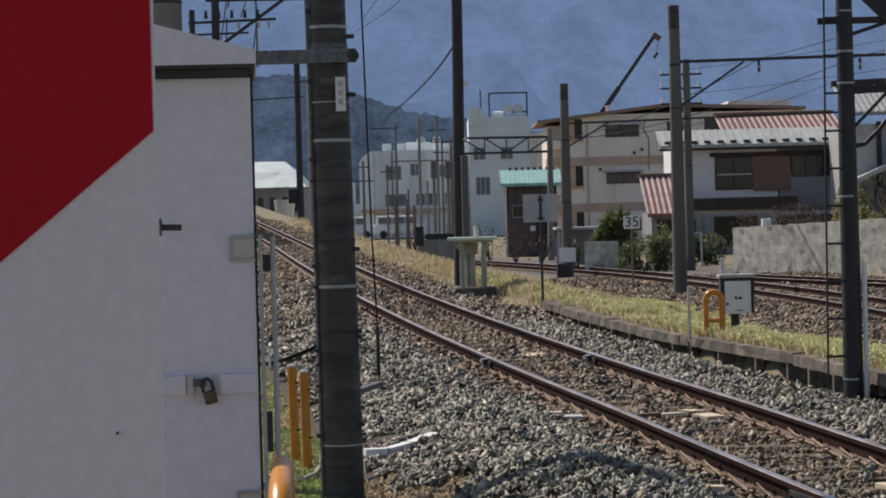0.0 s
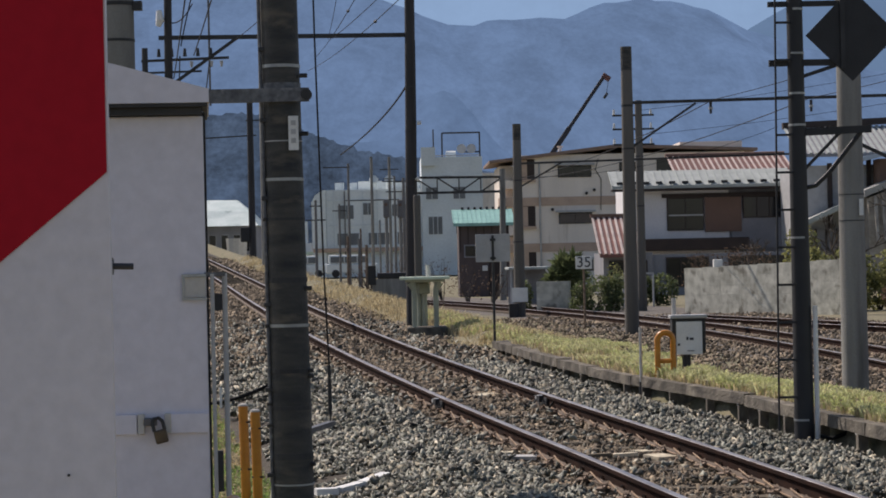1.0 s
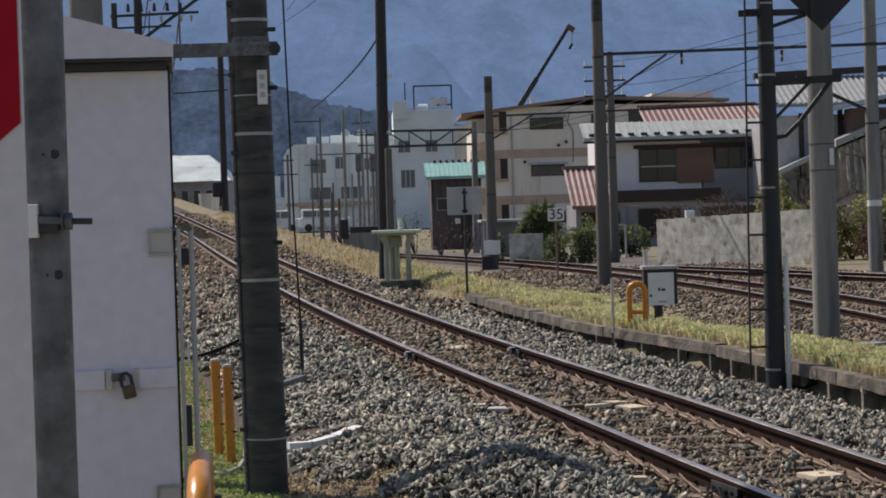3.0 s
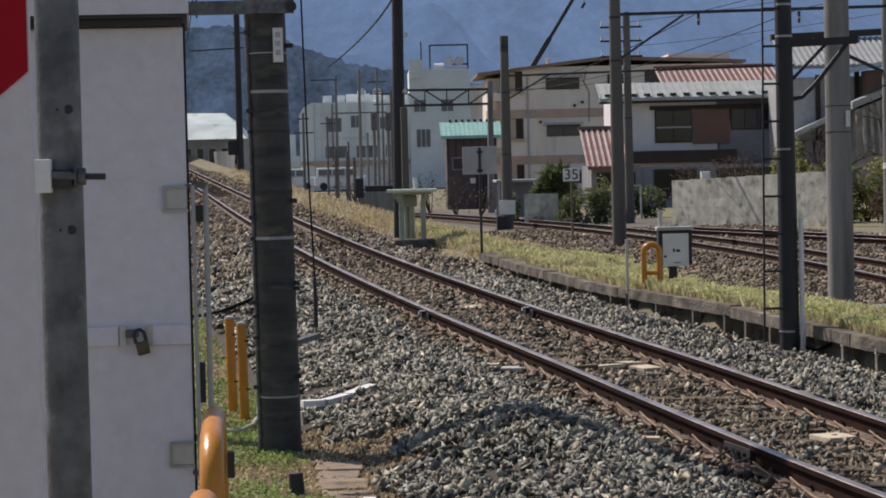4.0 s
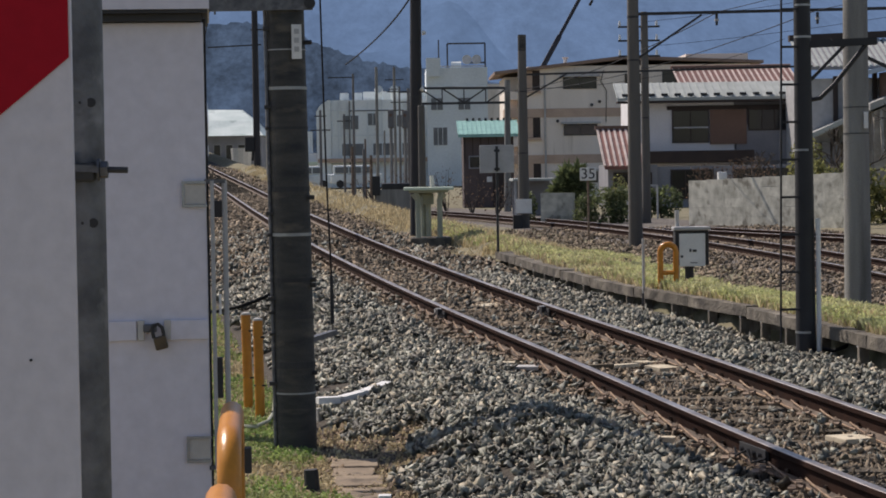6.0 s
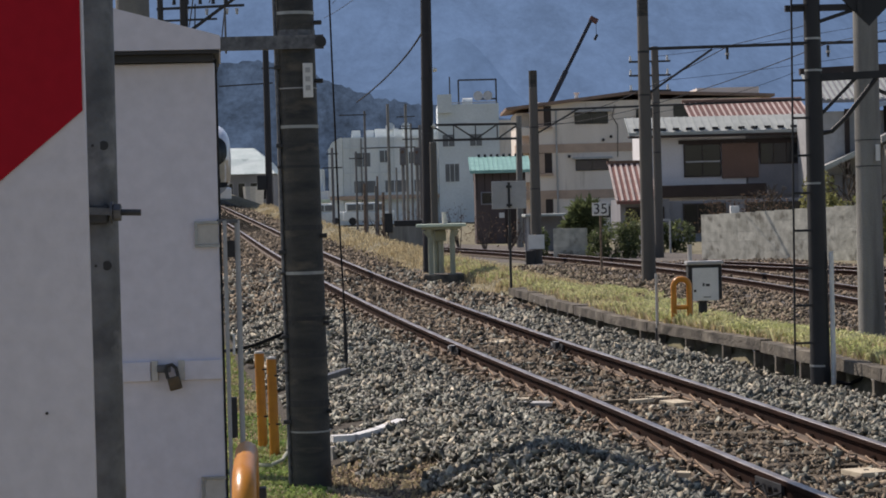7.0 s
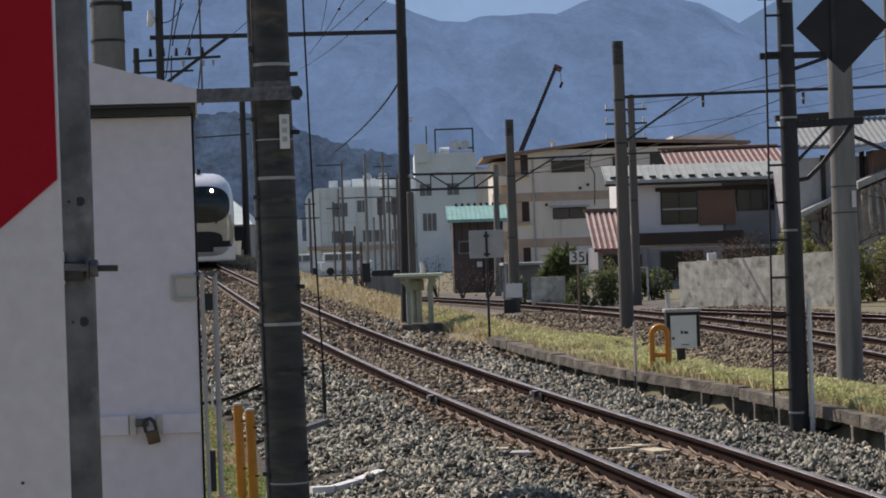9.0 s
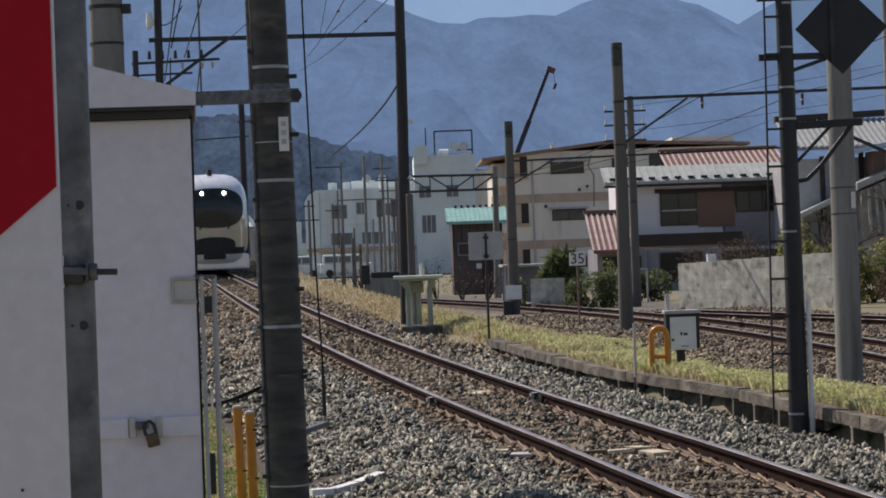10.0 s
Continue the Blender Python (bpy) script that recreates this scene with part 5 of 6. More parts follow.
    ribbed_roof(h, 10.7, 19.6, -0.9, 5.35, 1.3, 6.15, "roof_white", 0.36, 0.06)
    for i in range(14):
        part("snow_guard", B(10.95 + i * 0.64, 11.25 + i * 0.64, -0.75, -0.55, 5.45, 5.56), "dark_steel", h)
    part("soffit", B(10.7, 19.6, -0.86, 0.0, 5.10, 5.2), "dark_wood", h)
    ribbed_roof(h, 14.0, 19.9, 1.4, 6.12, 4.2, 6.95, "roof_red", 0.29, 0.085, "upper_roof", "roof_rib")
    part("ridge", TB([(13.9, 4.2, 7.0), (20.0, 4.2, 7.0)], 0.12, 8), "wall_brown", h)


def annex():
    h = thing("annex", (0, 104, -0.2), "small annex with a faded red tiled roof", "house")
    part("wall", B(9.3, 11.5, 0.2, 5, 0, 2.0), "wall_grey", h)
    part("dark_wall", B(11.52, 18.5, 0.6, 5, 0, 1.9), "wall_grey", h)
    ribbed_roof(h, 9.1, 10.9, -0.5, 1.95, 3.2, 3.65, "roof_red", 0.24, 0.10, "roof", "roof_rib")
    part("ridge", BAR((9.0, 3.2, 3.72), (11.0, 3.2, 3.72), 0.2, 0.16), "wall_brown", h)
    window(h, 9.6, 11.2, 0.6, 1.6, 0.18, "dark_wood", bars=1)
    window(h, 12.2, 14.0, 0.5, 1.7, 0.58, "dark_wood", bars=2)
    window(h, 15.0, 17.6, 0.5, 1.7, 0.58, "dark_wood", bars=2)


def tiled_house():
    h = thing("tiled_house", (0, 106, -0.3), "old house with grey tiled roofs and a blue metal lean-to", "house")
    part("wall", B(18.9, 26, 1.0, 8, 0, 5.9), "grey_paint", h)
    part("timber_post", B(19.9, 20.1, 0.8, 1.0, 3.0, 6.0), "dark_wood", h)
    part("timber_post", B(21.7, 21.9, 0.8, 1.0, 3.0, 6.2), "dark_wood", h)
    part("lattice_wall", B(19.0, 21.5, 0.6, 0.98, 2.0, 3.0), "wall_grey", h)
    for i in range(5):
        part("lattice_bar", B(19.2 + i * 0.48, 19.28 + i * 0.48, 0.52, 0.6, 2.0, 3.0), "dark_wood", h)
    ribbed_roof(h, 18.5, 28, 0.2, 6.4, 4.0, 7.8, "wall_grey", 0.27, 0.13, "roof", "roof_white")
    part("ridge", BAR((18.4, 4.0, 7.9), (28, 4.0, 8.2), 0.4, 0.3), "dark_wood", h)
    bm = bmesh.new()
    prism(bm, [(18.5, 3.10), (21.3, 4.35), (21.3, 4.55), (18.5, 3.30)], -1.2, 1.0)
    part("low_roof", bm, "roof_grey", h)
    bm = bmesh.new()
    prism(bm, [(21.0, 4.35), (28.0, 7.0), (28.0, 7.3), (21.0, 4.65)], -2.0, 0.2)
    part("gable_roof", bm, "roof_grey", h)
    bm = bmesh.new()
    prism(bm, [(21.2, 0.0), (28.0, 0.0), (28.0, 6.9), (21.2, 4.3)], -1.8, 0.1)
    part("gable_wall", bm, "roof_dark", h)
    for i in range(20):
        xx = 21.5 + i * 0.33
        part("tile_rib", BAR((xx, -2.35, 2.3), (xx, -1.86, 4.25 + (xx - 21.2) * 0.375), 0.13, 0.10), "roof_dark", h)
    part("verge_board", BAR((18.4, -1.25, 3.22), (21.4, -1.25, 4.56), 0.10, 0.20), "roof_white", h)
    bm = bmesh.new()
    prism(bm, [(21.0, 6.15), (26.5, 7.3), (26.5, 7.1), (21.0, 5.95)], -1.5, 1.2)
    part("blue_lean_to", bm, "roof_blue", h)
    part("dark_gable", B(22.0, 26.5, -0.6, 0.9, 5.0, 6.1), "wall_brown", h)


def shed():
    h = thing("shed", (0, 112, -0.2), "brown trackside shed with a turquoise metal roof", "shed")
    part("wall", B(3.1, 5.5, 0, 3, 0, 3.6), "shed_board", h)
    part("door", B(4.5, 5.3, -0.05, -0.002, 0.1, 2.1), "dark_wood", h)
    for i in range(7):
        part("batten", B(3.15 + i * 0.38, 3.19 + i * 0.38, -0.025, -0.002, 2.2, 3.6), "dark_wood", h)
    ribbed_roof(h, 2.85, 5.75, -0.5, 3.58, 2.2, 4.28, "teal", 0.22, 0.04)
    for i in range(8):
        part("ridge_cap", B(3.3 + i * 0.3, 3.42 + i * 0.3, 2.15, 2.25, 4.26, 4.40), "dark_steel", h)
    window(h, 3.4, 4.1, 2.0, 2.5, -0.02, "wall_grey", bars=0)
    part("notice", B(4.2, 4.45, -0.06, -0.04, 1.3, 1.55), "white", h)


def factory():
    h = thing("factory", (0, 240, 0), "pale grey factory halls with roof vents", "factory")
    part("tower", B(2.95, 9.2, 0, 12, 0, 12.1), "factory_dark", h)
    part("tower_step", B(2.95, 4.4, -0.4, -0.02, 11.2, 13.1), "factory_dark", h)
    part("annex", B(9.22, 13.2, 1.0, 12, 0, 10.4), "cream", h)
    part("hall", B(-6.9, 2.93, 2, 20, 0, 9.0), "factory", h)
    bm = bmesh.new()
    prism(bm, [(-8.4, 0), (-6.92, 0), (-6.92, 9.0), (-7.2, 9.0), (-8.0, 8.5), (-8.4, 7.8)], 1.5, 18)
    part("rounded_end", bm, "factory", h)
    part("upper_hall", B(-3.6, 2.9, 4, 19, 9.02, 9.9), "factory", h)
    for xx in (-1.95, -0.35):
        v = part("roof_vent", TB([(xx, 3, 9.0), (xx, 3, 10.1)], 0.35, 10), "factory", h)
        part("vent_hood", TB([(xx, 2.6, 10.0), (xx, 2.3, 10.1)], [0.45, 0.4], 12), "factory_dark", v)
    part("eaves_band", B(-8.3, 8.0, 1.2, 1.98, 2.6, 3.0), "tan", h)
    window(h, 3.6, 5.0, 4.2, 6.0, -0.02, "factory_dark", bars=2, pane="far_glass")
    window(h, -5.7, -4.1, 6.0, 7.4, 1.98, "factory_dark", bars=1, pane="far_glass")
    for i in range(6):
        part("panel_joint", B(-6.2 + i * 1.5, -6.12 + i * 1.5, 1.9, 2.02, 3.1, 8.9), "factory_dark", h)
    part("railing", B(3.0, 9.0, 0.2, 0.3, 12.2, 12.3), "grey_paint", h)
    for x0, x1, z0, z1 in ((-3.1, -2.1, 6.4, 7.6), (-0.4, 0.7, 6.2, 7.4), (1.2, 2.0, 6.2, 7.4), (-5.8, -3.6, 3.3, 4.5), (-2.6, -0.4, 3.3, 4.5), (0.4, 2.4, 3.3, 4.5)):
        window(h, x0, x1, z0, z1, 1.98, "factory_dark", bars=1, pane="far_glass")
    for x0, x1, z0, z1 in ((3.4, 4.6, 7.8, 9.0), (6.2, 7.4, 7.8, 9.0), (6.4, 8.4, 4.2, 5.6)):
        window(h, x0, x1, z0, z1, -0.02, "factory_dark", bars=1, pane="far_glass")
    for z0 in (5.3, 7.9):
        part("wall_rail", B(-6.8, 2.9, 1.90, 1.98, z0, z0 + 0.10), "factory_dark", h)
    part("wall_rail", B(2.95, 9.2, -0.08, -0.02, 10.0, 10.2), "factory", h)
    for xx, zz in ((-6.0, 9.0), (-4.6, 9.0), (1.4, 9.9)):
        part("cooling_unit", B(xx, xx + 0.9, 4.2, 5.0, zz, zz + 0.8, bevel=0.05), "factory_dark", h)
    for xx in (-5.0, -2.2, 1.0):
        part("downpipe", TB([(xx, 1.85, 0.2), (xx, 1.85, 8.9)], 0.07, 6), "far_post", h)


def roof_frame():
    f = thing("rooftop_frame", (0, 243, 12.1), "steel frame with loudspeakers on the factory roof", "steel frame")
    for a, b in (((5.2, 0, -0.2), (5.2, 0, 2.6)), ((9.1, 0, -0.2), (9.1, 0, 2.6)), ((5.2, 0, 2.6), (9.15, 0, 2.6)), ((6.9, 0, 0.6), (9.15, 0, 0.6))):
        part("frame_bar", BAR(a, b, 0.16, 0.16), "dark_steel", f)
    part("tank", TB([(5.6, 0, 0.2), (6.6, 0, 0.2)], 0.55, 12), "factory", f)
    for xx in (7.2, 8.2):
        part("loudspeaker", TB([(xx, -0.2, 0.9), (xx, -0.7, 0.9)], [0.25, 0.5], 12), "grey_paint", f)
    part("mast", TB([(4.3, 0, -0.2), (4.3, 0, 3.0)], 0.07, 6), "dark_steel", f)


def white_hall():
    h = thing("white_hall", (0, 260, 1.8), "white-roofed hall beyond the end of the line", "hall")
    bm = bmesh.new()
    low = [bm.verts.new(v) for v in ((-24.5, -1.0, 4.0), (-14.9, -1.0, 4.0), (-14.7, 14.5, 4.0), (-24.5, 14.5, 4.0))]
    mid = [bm.verts.new(v) for v in ((-24.0, 2.2, 5.9), (-16.0, 2.2, 5.6), (-16.0, 11.0, 5.6), (-24.0, 11.0, 5.9))]
    top = [bm.verts.new(v) for v in ((-22.5, 5.5, 7.1), (-17.6, 5.5, 7.0), (-17.6, 7.5, 7.0), (-22.5, 7.5, 7.1))]
    for a, b in ((low, mid), (mid, top)):
        for k in range(4):
            bm.faces.new((a[k], a[(k + 1) % 4], b[(k + 1) % 4], b[k]))
    bm.faces.new(top)
    bm.faces.new(low[::-1])
    part("roof", bm, "hall_roof", h)
    part("wall", B(-22.8, -15.2, 0.5, 13.5, -0.5, 3.98), "wall_grey", h)
    for i in range(5):
        window(h, -21.8 + i * 1.35, -21.1 + i * 1.35, 1.2, 3.0, 0.48, "grey_paint", bars=0)
    part("silo", TB([(-17.2, -3, 0.0), (-17.2, -3, 2.6)], [1.0, 1.2], 12), "pale", h)


def far_shop():
    h = thing("far_shop", (0, 215, 0.2), "small far building with a green canopy", "shop")
    part("wall", B(-10.6, -7.6, 0, 5, 0, 3.2), "wall_white", h)
    part("canopy", B(-10.4, -7.4, -1.2, -0.02, 2.1, 2.4, bevel=0.03), "mint", h)
    part("upper_wall", B(-10.2, -8.0, 1, 4, 3.22, 5.2), "factory", h)
    window(h, -9.6, -8.2, 0.9, 1.9, -0.02, "grey_paint", bars=1)


far_shop()
flats()
house()
annex()
tiled_house()
shed()
factory()
roof_frame()
white_hall()


# ---- walls, hedges and shrubs of the yard's far side ----
def block_wall(name, a, b, h0, h1, label, z):
    w = thing(name, (a[0], a[1], z), label, "wall")
    d = Vector((b[0] - a[0], b[1] - a[1], 0))
    n, rows = max(2, int(d.length / 0.8)), 5
    for r in range(rows):
        for i in range(n):
            p, q = d * (i / n), d * ((i + 1) / n)
            hh = h0 + (h1 - h0) * (i + 0.5) / n
            o = 0.003 * math.sin(i * 5.1 + r * 2.3)
            zz = hh * (r + 0.5) / rows
            part("block", BAR(p + Vector((0.001, o, zz)), q + Vector((-0.001, o, zz)), 0.16, hh / rows - 0.002), "block", w)
    return w


M["block"] = mat("weathered_block", (0.60, 0.59, 0.51), (0.34, 0.335, 0.285), rough=0.95, scale=3.4, fine=14, bump=0.5, stain=(0.20, 0.19, 0.155), stain_scale=2.6, stain_at=0.56, per_object=0.10)
block_wall("block_wall", (9.1, 73.0), (13.2, 66.2), 1.38, 1.62, "weathered pale concrete garden wall along the siding", YARD)
block_wall("low_wall", (4.75, 78.2), (5.80, 77.7), 1.02, 1.02, "short weathered concrete wall by the track", YARD)


def shrub(name, x, y, z, blobs, material, label, n, leaf, seed, category="shrub", twigs=12):
    """A shrub of many small leaf faces around branching twigs."""
    rng = np.random.default_rng(seed)
    s = thing(name, (x, y, z), label, category)
    V, F = [], []
    for cx, cy, cz, rx, rz in blobs:
        for _ in range(int(n * rx * rz)):
            u = rng.normal(size=3)
            u /= np.linalg.norm(u)
            r = rng.uniform(0.35, 1.08) ** 0.6
            if noise.noise(Vector(u * 2.1 + seed)) < -0.25:
                continue
            c = np.array((cx, cy, cz)) + u * r * np.array((rx, rx * 0.8, rz))
            if c[2] < 0.02:
                continue
            a, b = rng.normal(size=3), rng.normal(size=3)
            a /= np.linalg.norm(a)
            b -= a * a.dot(b)
            b /= np.linalg.norm(b)
            l = leaf * rng.uniform(0.5, 1.4)
            k = len(V)
            V += [tuple(c - a * l), tuple(c + b * l * 0.5), tuple(c + a * l), tuple(c - b * l * 0.5)]
            F.append((k, k + 1, k + 2, k + 3))
    raw("crown", V, F, material, s)
    for _ in range(twigs):
        cx, cy, cz, rx, rz = blobs[rng.integers(len(blobs))]
        e = Vector((cx + rng.uniform(-0.7, 0.7) * rx, cy + rng.uniform(-0.5, 0.5) * rx, cz + rng.uniform(0.2, 0.9) * rz))
        b = Vector((cx * 0.8, cy * 0.8, -0.1))
        m = b.lerp(e, 0.5) + Vector((rng.uniform(-0.1, 0.1), 0, rng.uniform(0, 0.2)))
        part("branch", TB([b, m, e], [0.022, 0.015, 0.006], 5), "bark", s)
    return s


def bare_tree(x, y, z, h, seed, label):
    rng = np.random.default_rng(seed)
    s = thing("bare_tree", (x, y, z), label, "tree")
    bm = bmesh.new()

    def grow(p, d, l, r, depth):
        mid = p + d * l * 0.5 + Vector(rng.normal(size=3)) * 0.06 * l
        e = p + d * l + Vector(rng.normal(size=3)) * 0.08 * l
        tube(bm, [p, mid, e], [r, r * 0.85, r * 0.65], 5)
        if depth:
            for _ in range(3):
                nd = (d + Vector(rng.normal(size=3)) * 0.55 + Vector((0, 0, 0.12))).normalized()
                grow(e, nd, l * 0.68, r * 0.62, depth - 1)

    grow(Vector((0, 0, -0.1)), Vector((0.05, 0, 1)), h * 0.36, h * 0.028, 4)
    part("trunk", bm, "bark", s)


def spiky_shrub(x, y, z, crowns, label, seed):
    """An evergreen of stiff upright sword leaves in tufts on short stems."""
    rng = np.random.default_rng(seed)
    s = thing("spiky_shrub", (x, y, z), label, "shrub")
    V, F = [], []
    bm = bmesh.new()
    for cx, cz, size, n in crowns:
        tube(bm, [(cx * 0.5, 0, -0.1), (cx * 0.8, 0, cz * 0.5), (cx, 0, cz)], [0.09, 0.07, 0.05], 6)
        for _ in range(n):
            a = rng.uniform(0, 2 * math.pi)
            out = rng.uniform(0.1, 1.0)
            l = size * rng.uniform(0.6, 1.15)
            d = Vector((math.cos(a) * out, math.sin(a) * out, rng.uniform(0.35, 1.1) if out < 0.8 else rng.uniform(-0.1, 0.7))).normalized()
            p = Vector((cx, 0, cz + rng.uniform(-0.5, 0.1) * size))
            side = d.cross(Vector((0.3, 1, 0.2))).normalized() * 0.055
            k = len(V)
            V += [tuple(p - side * 0.5), tuple(p + side * 0.5), tuple(p + d * l * 0.55 + side), tuple(p + d * l * 0.55 - side), tuple(p + d * l - Vector((0, 0, 0.08 * out)))]
            F += [(k, k + 1, k + 2, k + 3), (k + 3, k + 2, k + 4)]
    raw("crown", V, F, "leaf", s)
    part("stem", bm, "bark", s)


spiky_shrub(6.05, 82.5, -0.15, ((0.0, 1.25, 0.62, 330), (-0.42, 1.05, 0.55, 220), (0.32, 1.3, 0.62, 240), (0.1, 0.75, 0.55, 240), (-0.12, 1.55, 0.6, 120), (0.25, 1.6, 0.6, 90)), "dark spiky evergreen shrub behind the track", 31)
shrub("hedge", 6.6, 76.5, -0.15, [(0, 0, 0.5, 0.75, 0.7), (0.55, 0, 0.6, 0.4, 0.75), (-0.55, 0, 0.4, 0.4, 0.6)], "leaf", "dark green hedge by the track", 2600, 0.07, 32)
shrub("dark_hedge", 4.35, 79.0, -0.15, [(0, 0, 0.5, 0.32, 0.6)], "leaf", "dark clipped bush beside the low wall", 4200, 0.06, 61)
shrub("flowering_shrub", 7.3, 77.5, -0.15, [(0, 0, 1.1, 0.3, 0.55), (-0.2, 0, 0.8, 0.3, 0.4)], "leaf_dry", "pale flowering shrub behind the pole", 1800, 0.06, 33)
shrub("dark_hedge", 8.6, 84.0, -0.15, [(0, 0, 0.6, 0.7, 0.7), (1.0, 0, 0.6, 0.6, 0.6)], "leaf", "dark clipped hedge before the house", 2400, 0.08, 34)
shrub("tangled_shrub", 13.0, 71.0, -0.15, [(0, 0, 0.8, 0.9, 0.9), (0.9, 0.3, 1.0, 0.8, 1.0), (-0.3, 0.2, 1.4, 0.5, 0.6)], "leaf_dry", "tangled olive-green shrub by the siding", 2200, 0.08, 35)
shrub("tangled_shrub", 15.6, 71.5, -0.15, [(0, 0, 1.0, 1.1, 1.0), (0.9, 0.3, 1.2, 0.9, 1.1), (-0.9, 0.2, 0.6, 0.7, 0.6)], "leaf_dry", "tangled olive-green shrub by the siding", 2200, 0.08, 36)
shrub("brown_hedge", 15.2, 69.0, -0.15, [(0, 0, 0.6, 0.8, 0.65), (0.9, 0, 0.6, 0.8, 0.65), (1.8, 0, 0.6, 0.8, 0.65)], "leaf_brown", "brown winter hedge by the siding", 2600, 0.07, 37)
shrub("garden_shrub", 13.2, 88.0, -0.15, [(0, 0, 1.2, 1.2, 1.0), (-1.6, 0, 1.1, 0.9, 0.9)], "leaf_brown", "brown leafless garden shrub behind the wall", 700, 0.06, 38, twigs=30)
shrub("garden_shrub", 15.0, 86.0, -0.15, [(0, 0, 1.6, 0.7, 1.3)], "leaf_dry", "yellow-green garden shrub behind the wall", 1700, 0.08, 39)
shrub("track_shrub", 3.0, 96.0, -0.15, [(0, 0, 0.8, 0.8, 0.8), (-1.3, 0, 1.0, 0.8, 1.0), (1.2, 0, 0.7, 0.6, 0.6)], "leaf_brown", "brown brushwood beside the yard tracks", 300, 0.05, 40, twigs=26)
shrub("track_shrub", 0.3, 99.0, 0.2, [(0, 0, 0.8, 0.9, 0.9), (-1.6, 0, 0.7, 0.9, 0.7)], "leaf_brown", "brown brushwood beside the yard tracks", 220, 0.05, 41, twigs=26)
bare_tree(15.9, 84.0, -0.15, 3.6, 51, "bare garden tree behind the wall")
bare_tree(13.0, 86.0, -0.15, 2.6, 52, "bare garden tree behind the wall")
bare_tree(17.8, 80.0, -0.15, 4.5, 53, "bare brown tree before the tiled house")

# small wall-side fittings
cp = thing("carport", (5.0, 92.0, -0.13), "low pale carport roof behind the low wall", "carport")
part("roof", B(-0.6, 1.1, -1.5, 1.5, 1.36, 1.46, bevel=0.02), "roof_white", cp)
part("back_wall", B(-0.5, 1.0, 1.2, 1.3, 0, 1.35), "wall_grey", cp)
for xx in (-0.5, 1.0):
    part("post", B(xx - 0.04, xx + 0.04, -1.4, -1.32, 0, 1.36), "grey_paint", cp)
g = thing("garden_gate", (8.55, 82.0, -0.13), "low grey metal gate between hedge and wall", "gate")
for x0 in (-0.55, 0.0, 0.5):
    part("gate_post", B(x0 - 0.03, x0 + 0.03, -0.03, 0.03, 0, 1.2), "grey_paint", g)
part("gate_rail", B(-0.55, 0.5, -0.02, 0.02, 1.15, 1.22), "grey_paint", g)
part("gate_panel", B(-0.5, -0.1, -0.02, 0.02, 0.1, 0.7), "pale", g)
lan = thing("wall_lantern", (9.95, 72.0, 1.27), "white lantern box on top of the wall", "lantern")
part("housing", B(-0.14, 0.14, -0.1, 0.1, 0, 0.25, bevel=0.03), "white", lan)


# ---- line-side posts and signals down the yard ----
def thin_post(x, y, z, h, r, material, label, arms=()):
    p = thing("line_post", (x, y, z), label, "post", "posts down the yard")
    part("shaft", TB([(0, 0, -0.2), (0, 0, h)], [r, r * 0.8], 8), material, p)
    for za, x0, x1 in arms:
        part("arm", BAR((x0, 0, za), (x1, 0, za), 0.06, 0.06), "dark_steel", p)
    return p


thin_post(-2.45, 130, 0.4, 6.7, 0.075, "far_post", "dark post with an arm far down the yard", [(6.5, -1.4, 0.1)])
thin_post(-1.25, 140, 0.3, 7.6, 0.10, "concrete", "grey post far down the yard", [(5.0, -1.6, 1.6)])
thin_post(-0.2, 150, 0.3, 8.0, 0.10, "concrete", "grey post far down the yard", [(7.2, -0.6, 0.6), (6.6, -0.4, 0.4)])
thin_post(0.55, 120, 0.3, 5.6, 0.09, "far_post", "dark post far down the yard", [(5.4, -0.5, 0.9)])
thin_post(-3.9, 118, 0.6, 4.2, 0.075, "far_post", "dark post far down the yard", [(3.9, -0.3, 0.3), (3.2, -0.5, 0.5)])
thin_post(-2.2, 112, 0.5, 2.4, 0.075, "rust", "rusty post far down the yard")
thin_post(-1.55, 105, 0.4, 2.3, 0.075, "far_post", "dark post far down the yard")
thin_post(-1.2, 102, 0.4, 2.0, 0.075, "rust", "rusty post far down the yard")
thin_post(-3.1, 135, 0.4, 4.6, 0.07, "far_post", "dark post far down the yard", [(4.2, -0.4, 0.4)])
thin_post(-0.75, 128, 0.3, 3.6, 0.06, "concrete", "grey post far down the yard")
thin_post(0.1, 134, 0.3, 6.2, 0.07, "far_post", "dark post far down the yard", [(5.9, -0.7, 0.7), (5.3, -0.5, 0.5)])
thin_post(-1.75, 124, 0.3, 3.1, 0.06, "rust", "rusty post far down the yard")
for x, y in ((-0.35, 116), (0.35, 117)):
    s = thing("signal_lamp", (x, y, 0.3), "dark two-lamp signal on a pale post", "signal", "signals down the yard")
    part("mast", TB([(0, 0, -0.3), (0, 0, 4.4)], 0.08, 8), "concrete", s)
    b = part("lamp_case", B(-0.15, 0.15, -0.3, 0.0, 3.5, 4.4, bevel=0.06), "far_post", s)
    part("lens", TB([(0, -0.3, 4.15), (0, -0.34, 4.15)], 0.08, 10), "wall_brown", b)
ptm = thing("point_machine", (-0.05, 88, 0.9), "black point machine with a pale lever", "point machine")
part("case", B(-0.6, 0.6, -0.3, 0.3, 0.1, 0.35, bevel=0.06), "black", ptm)
part("counterweight", B(-0.95, -0.65, -0.35, -0.31, -0.1, 0.62, bevel=0.01), "black", ptm)
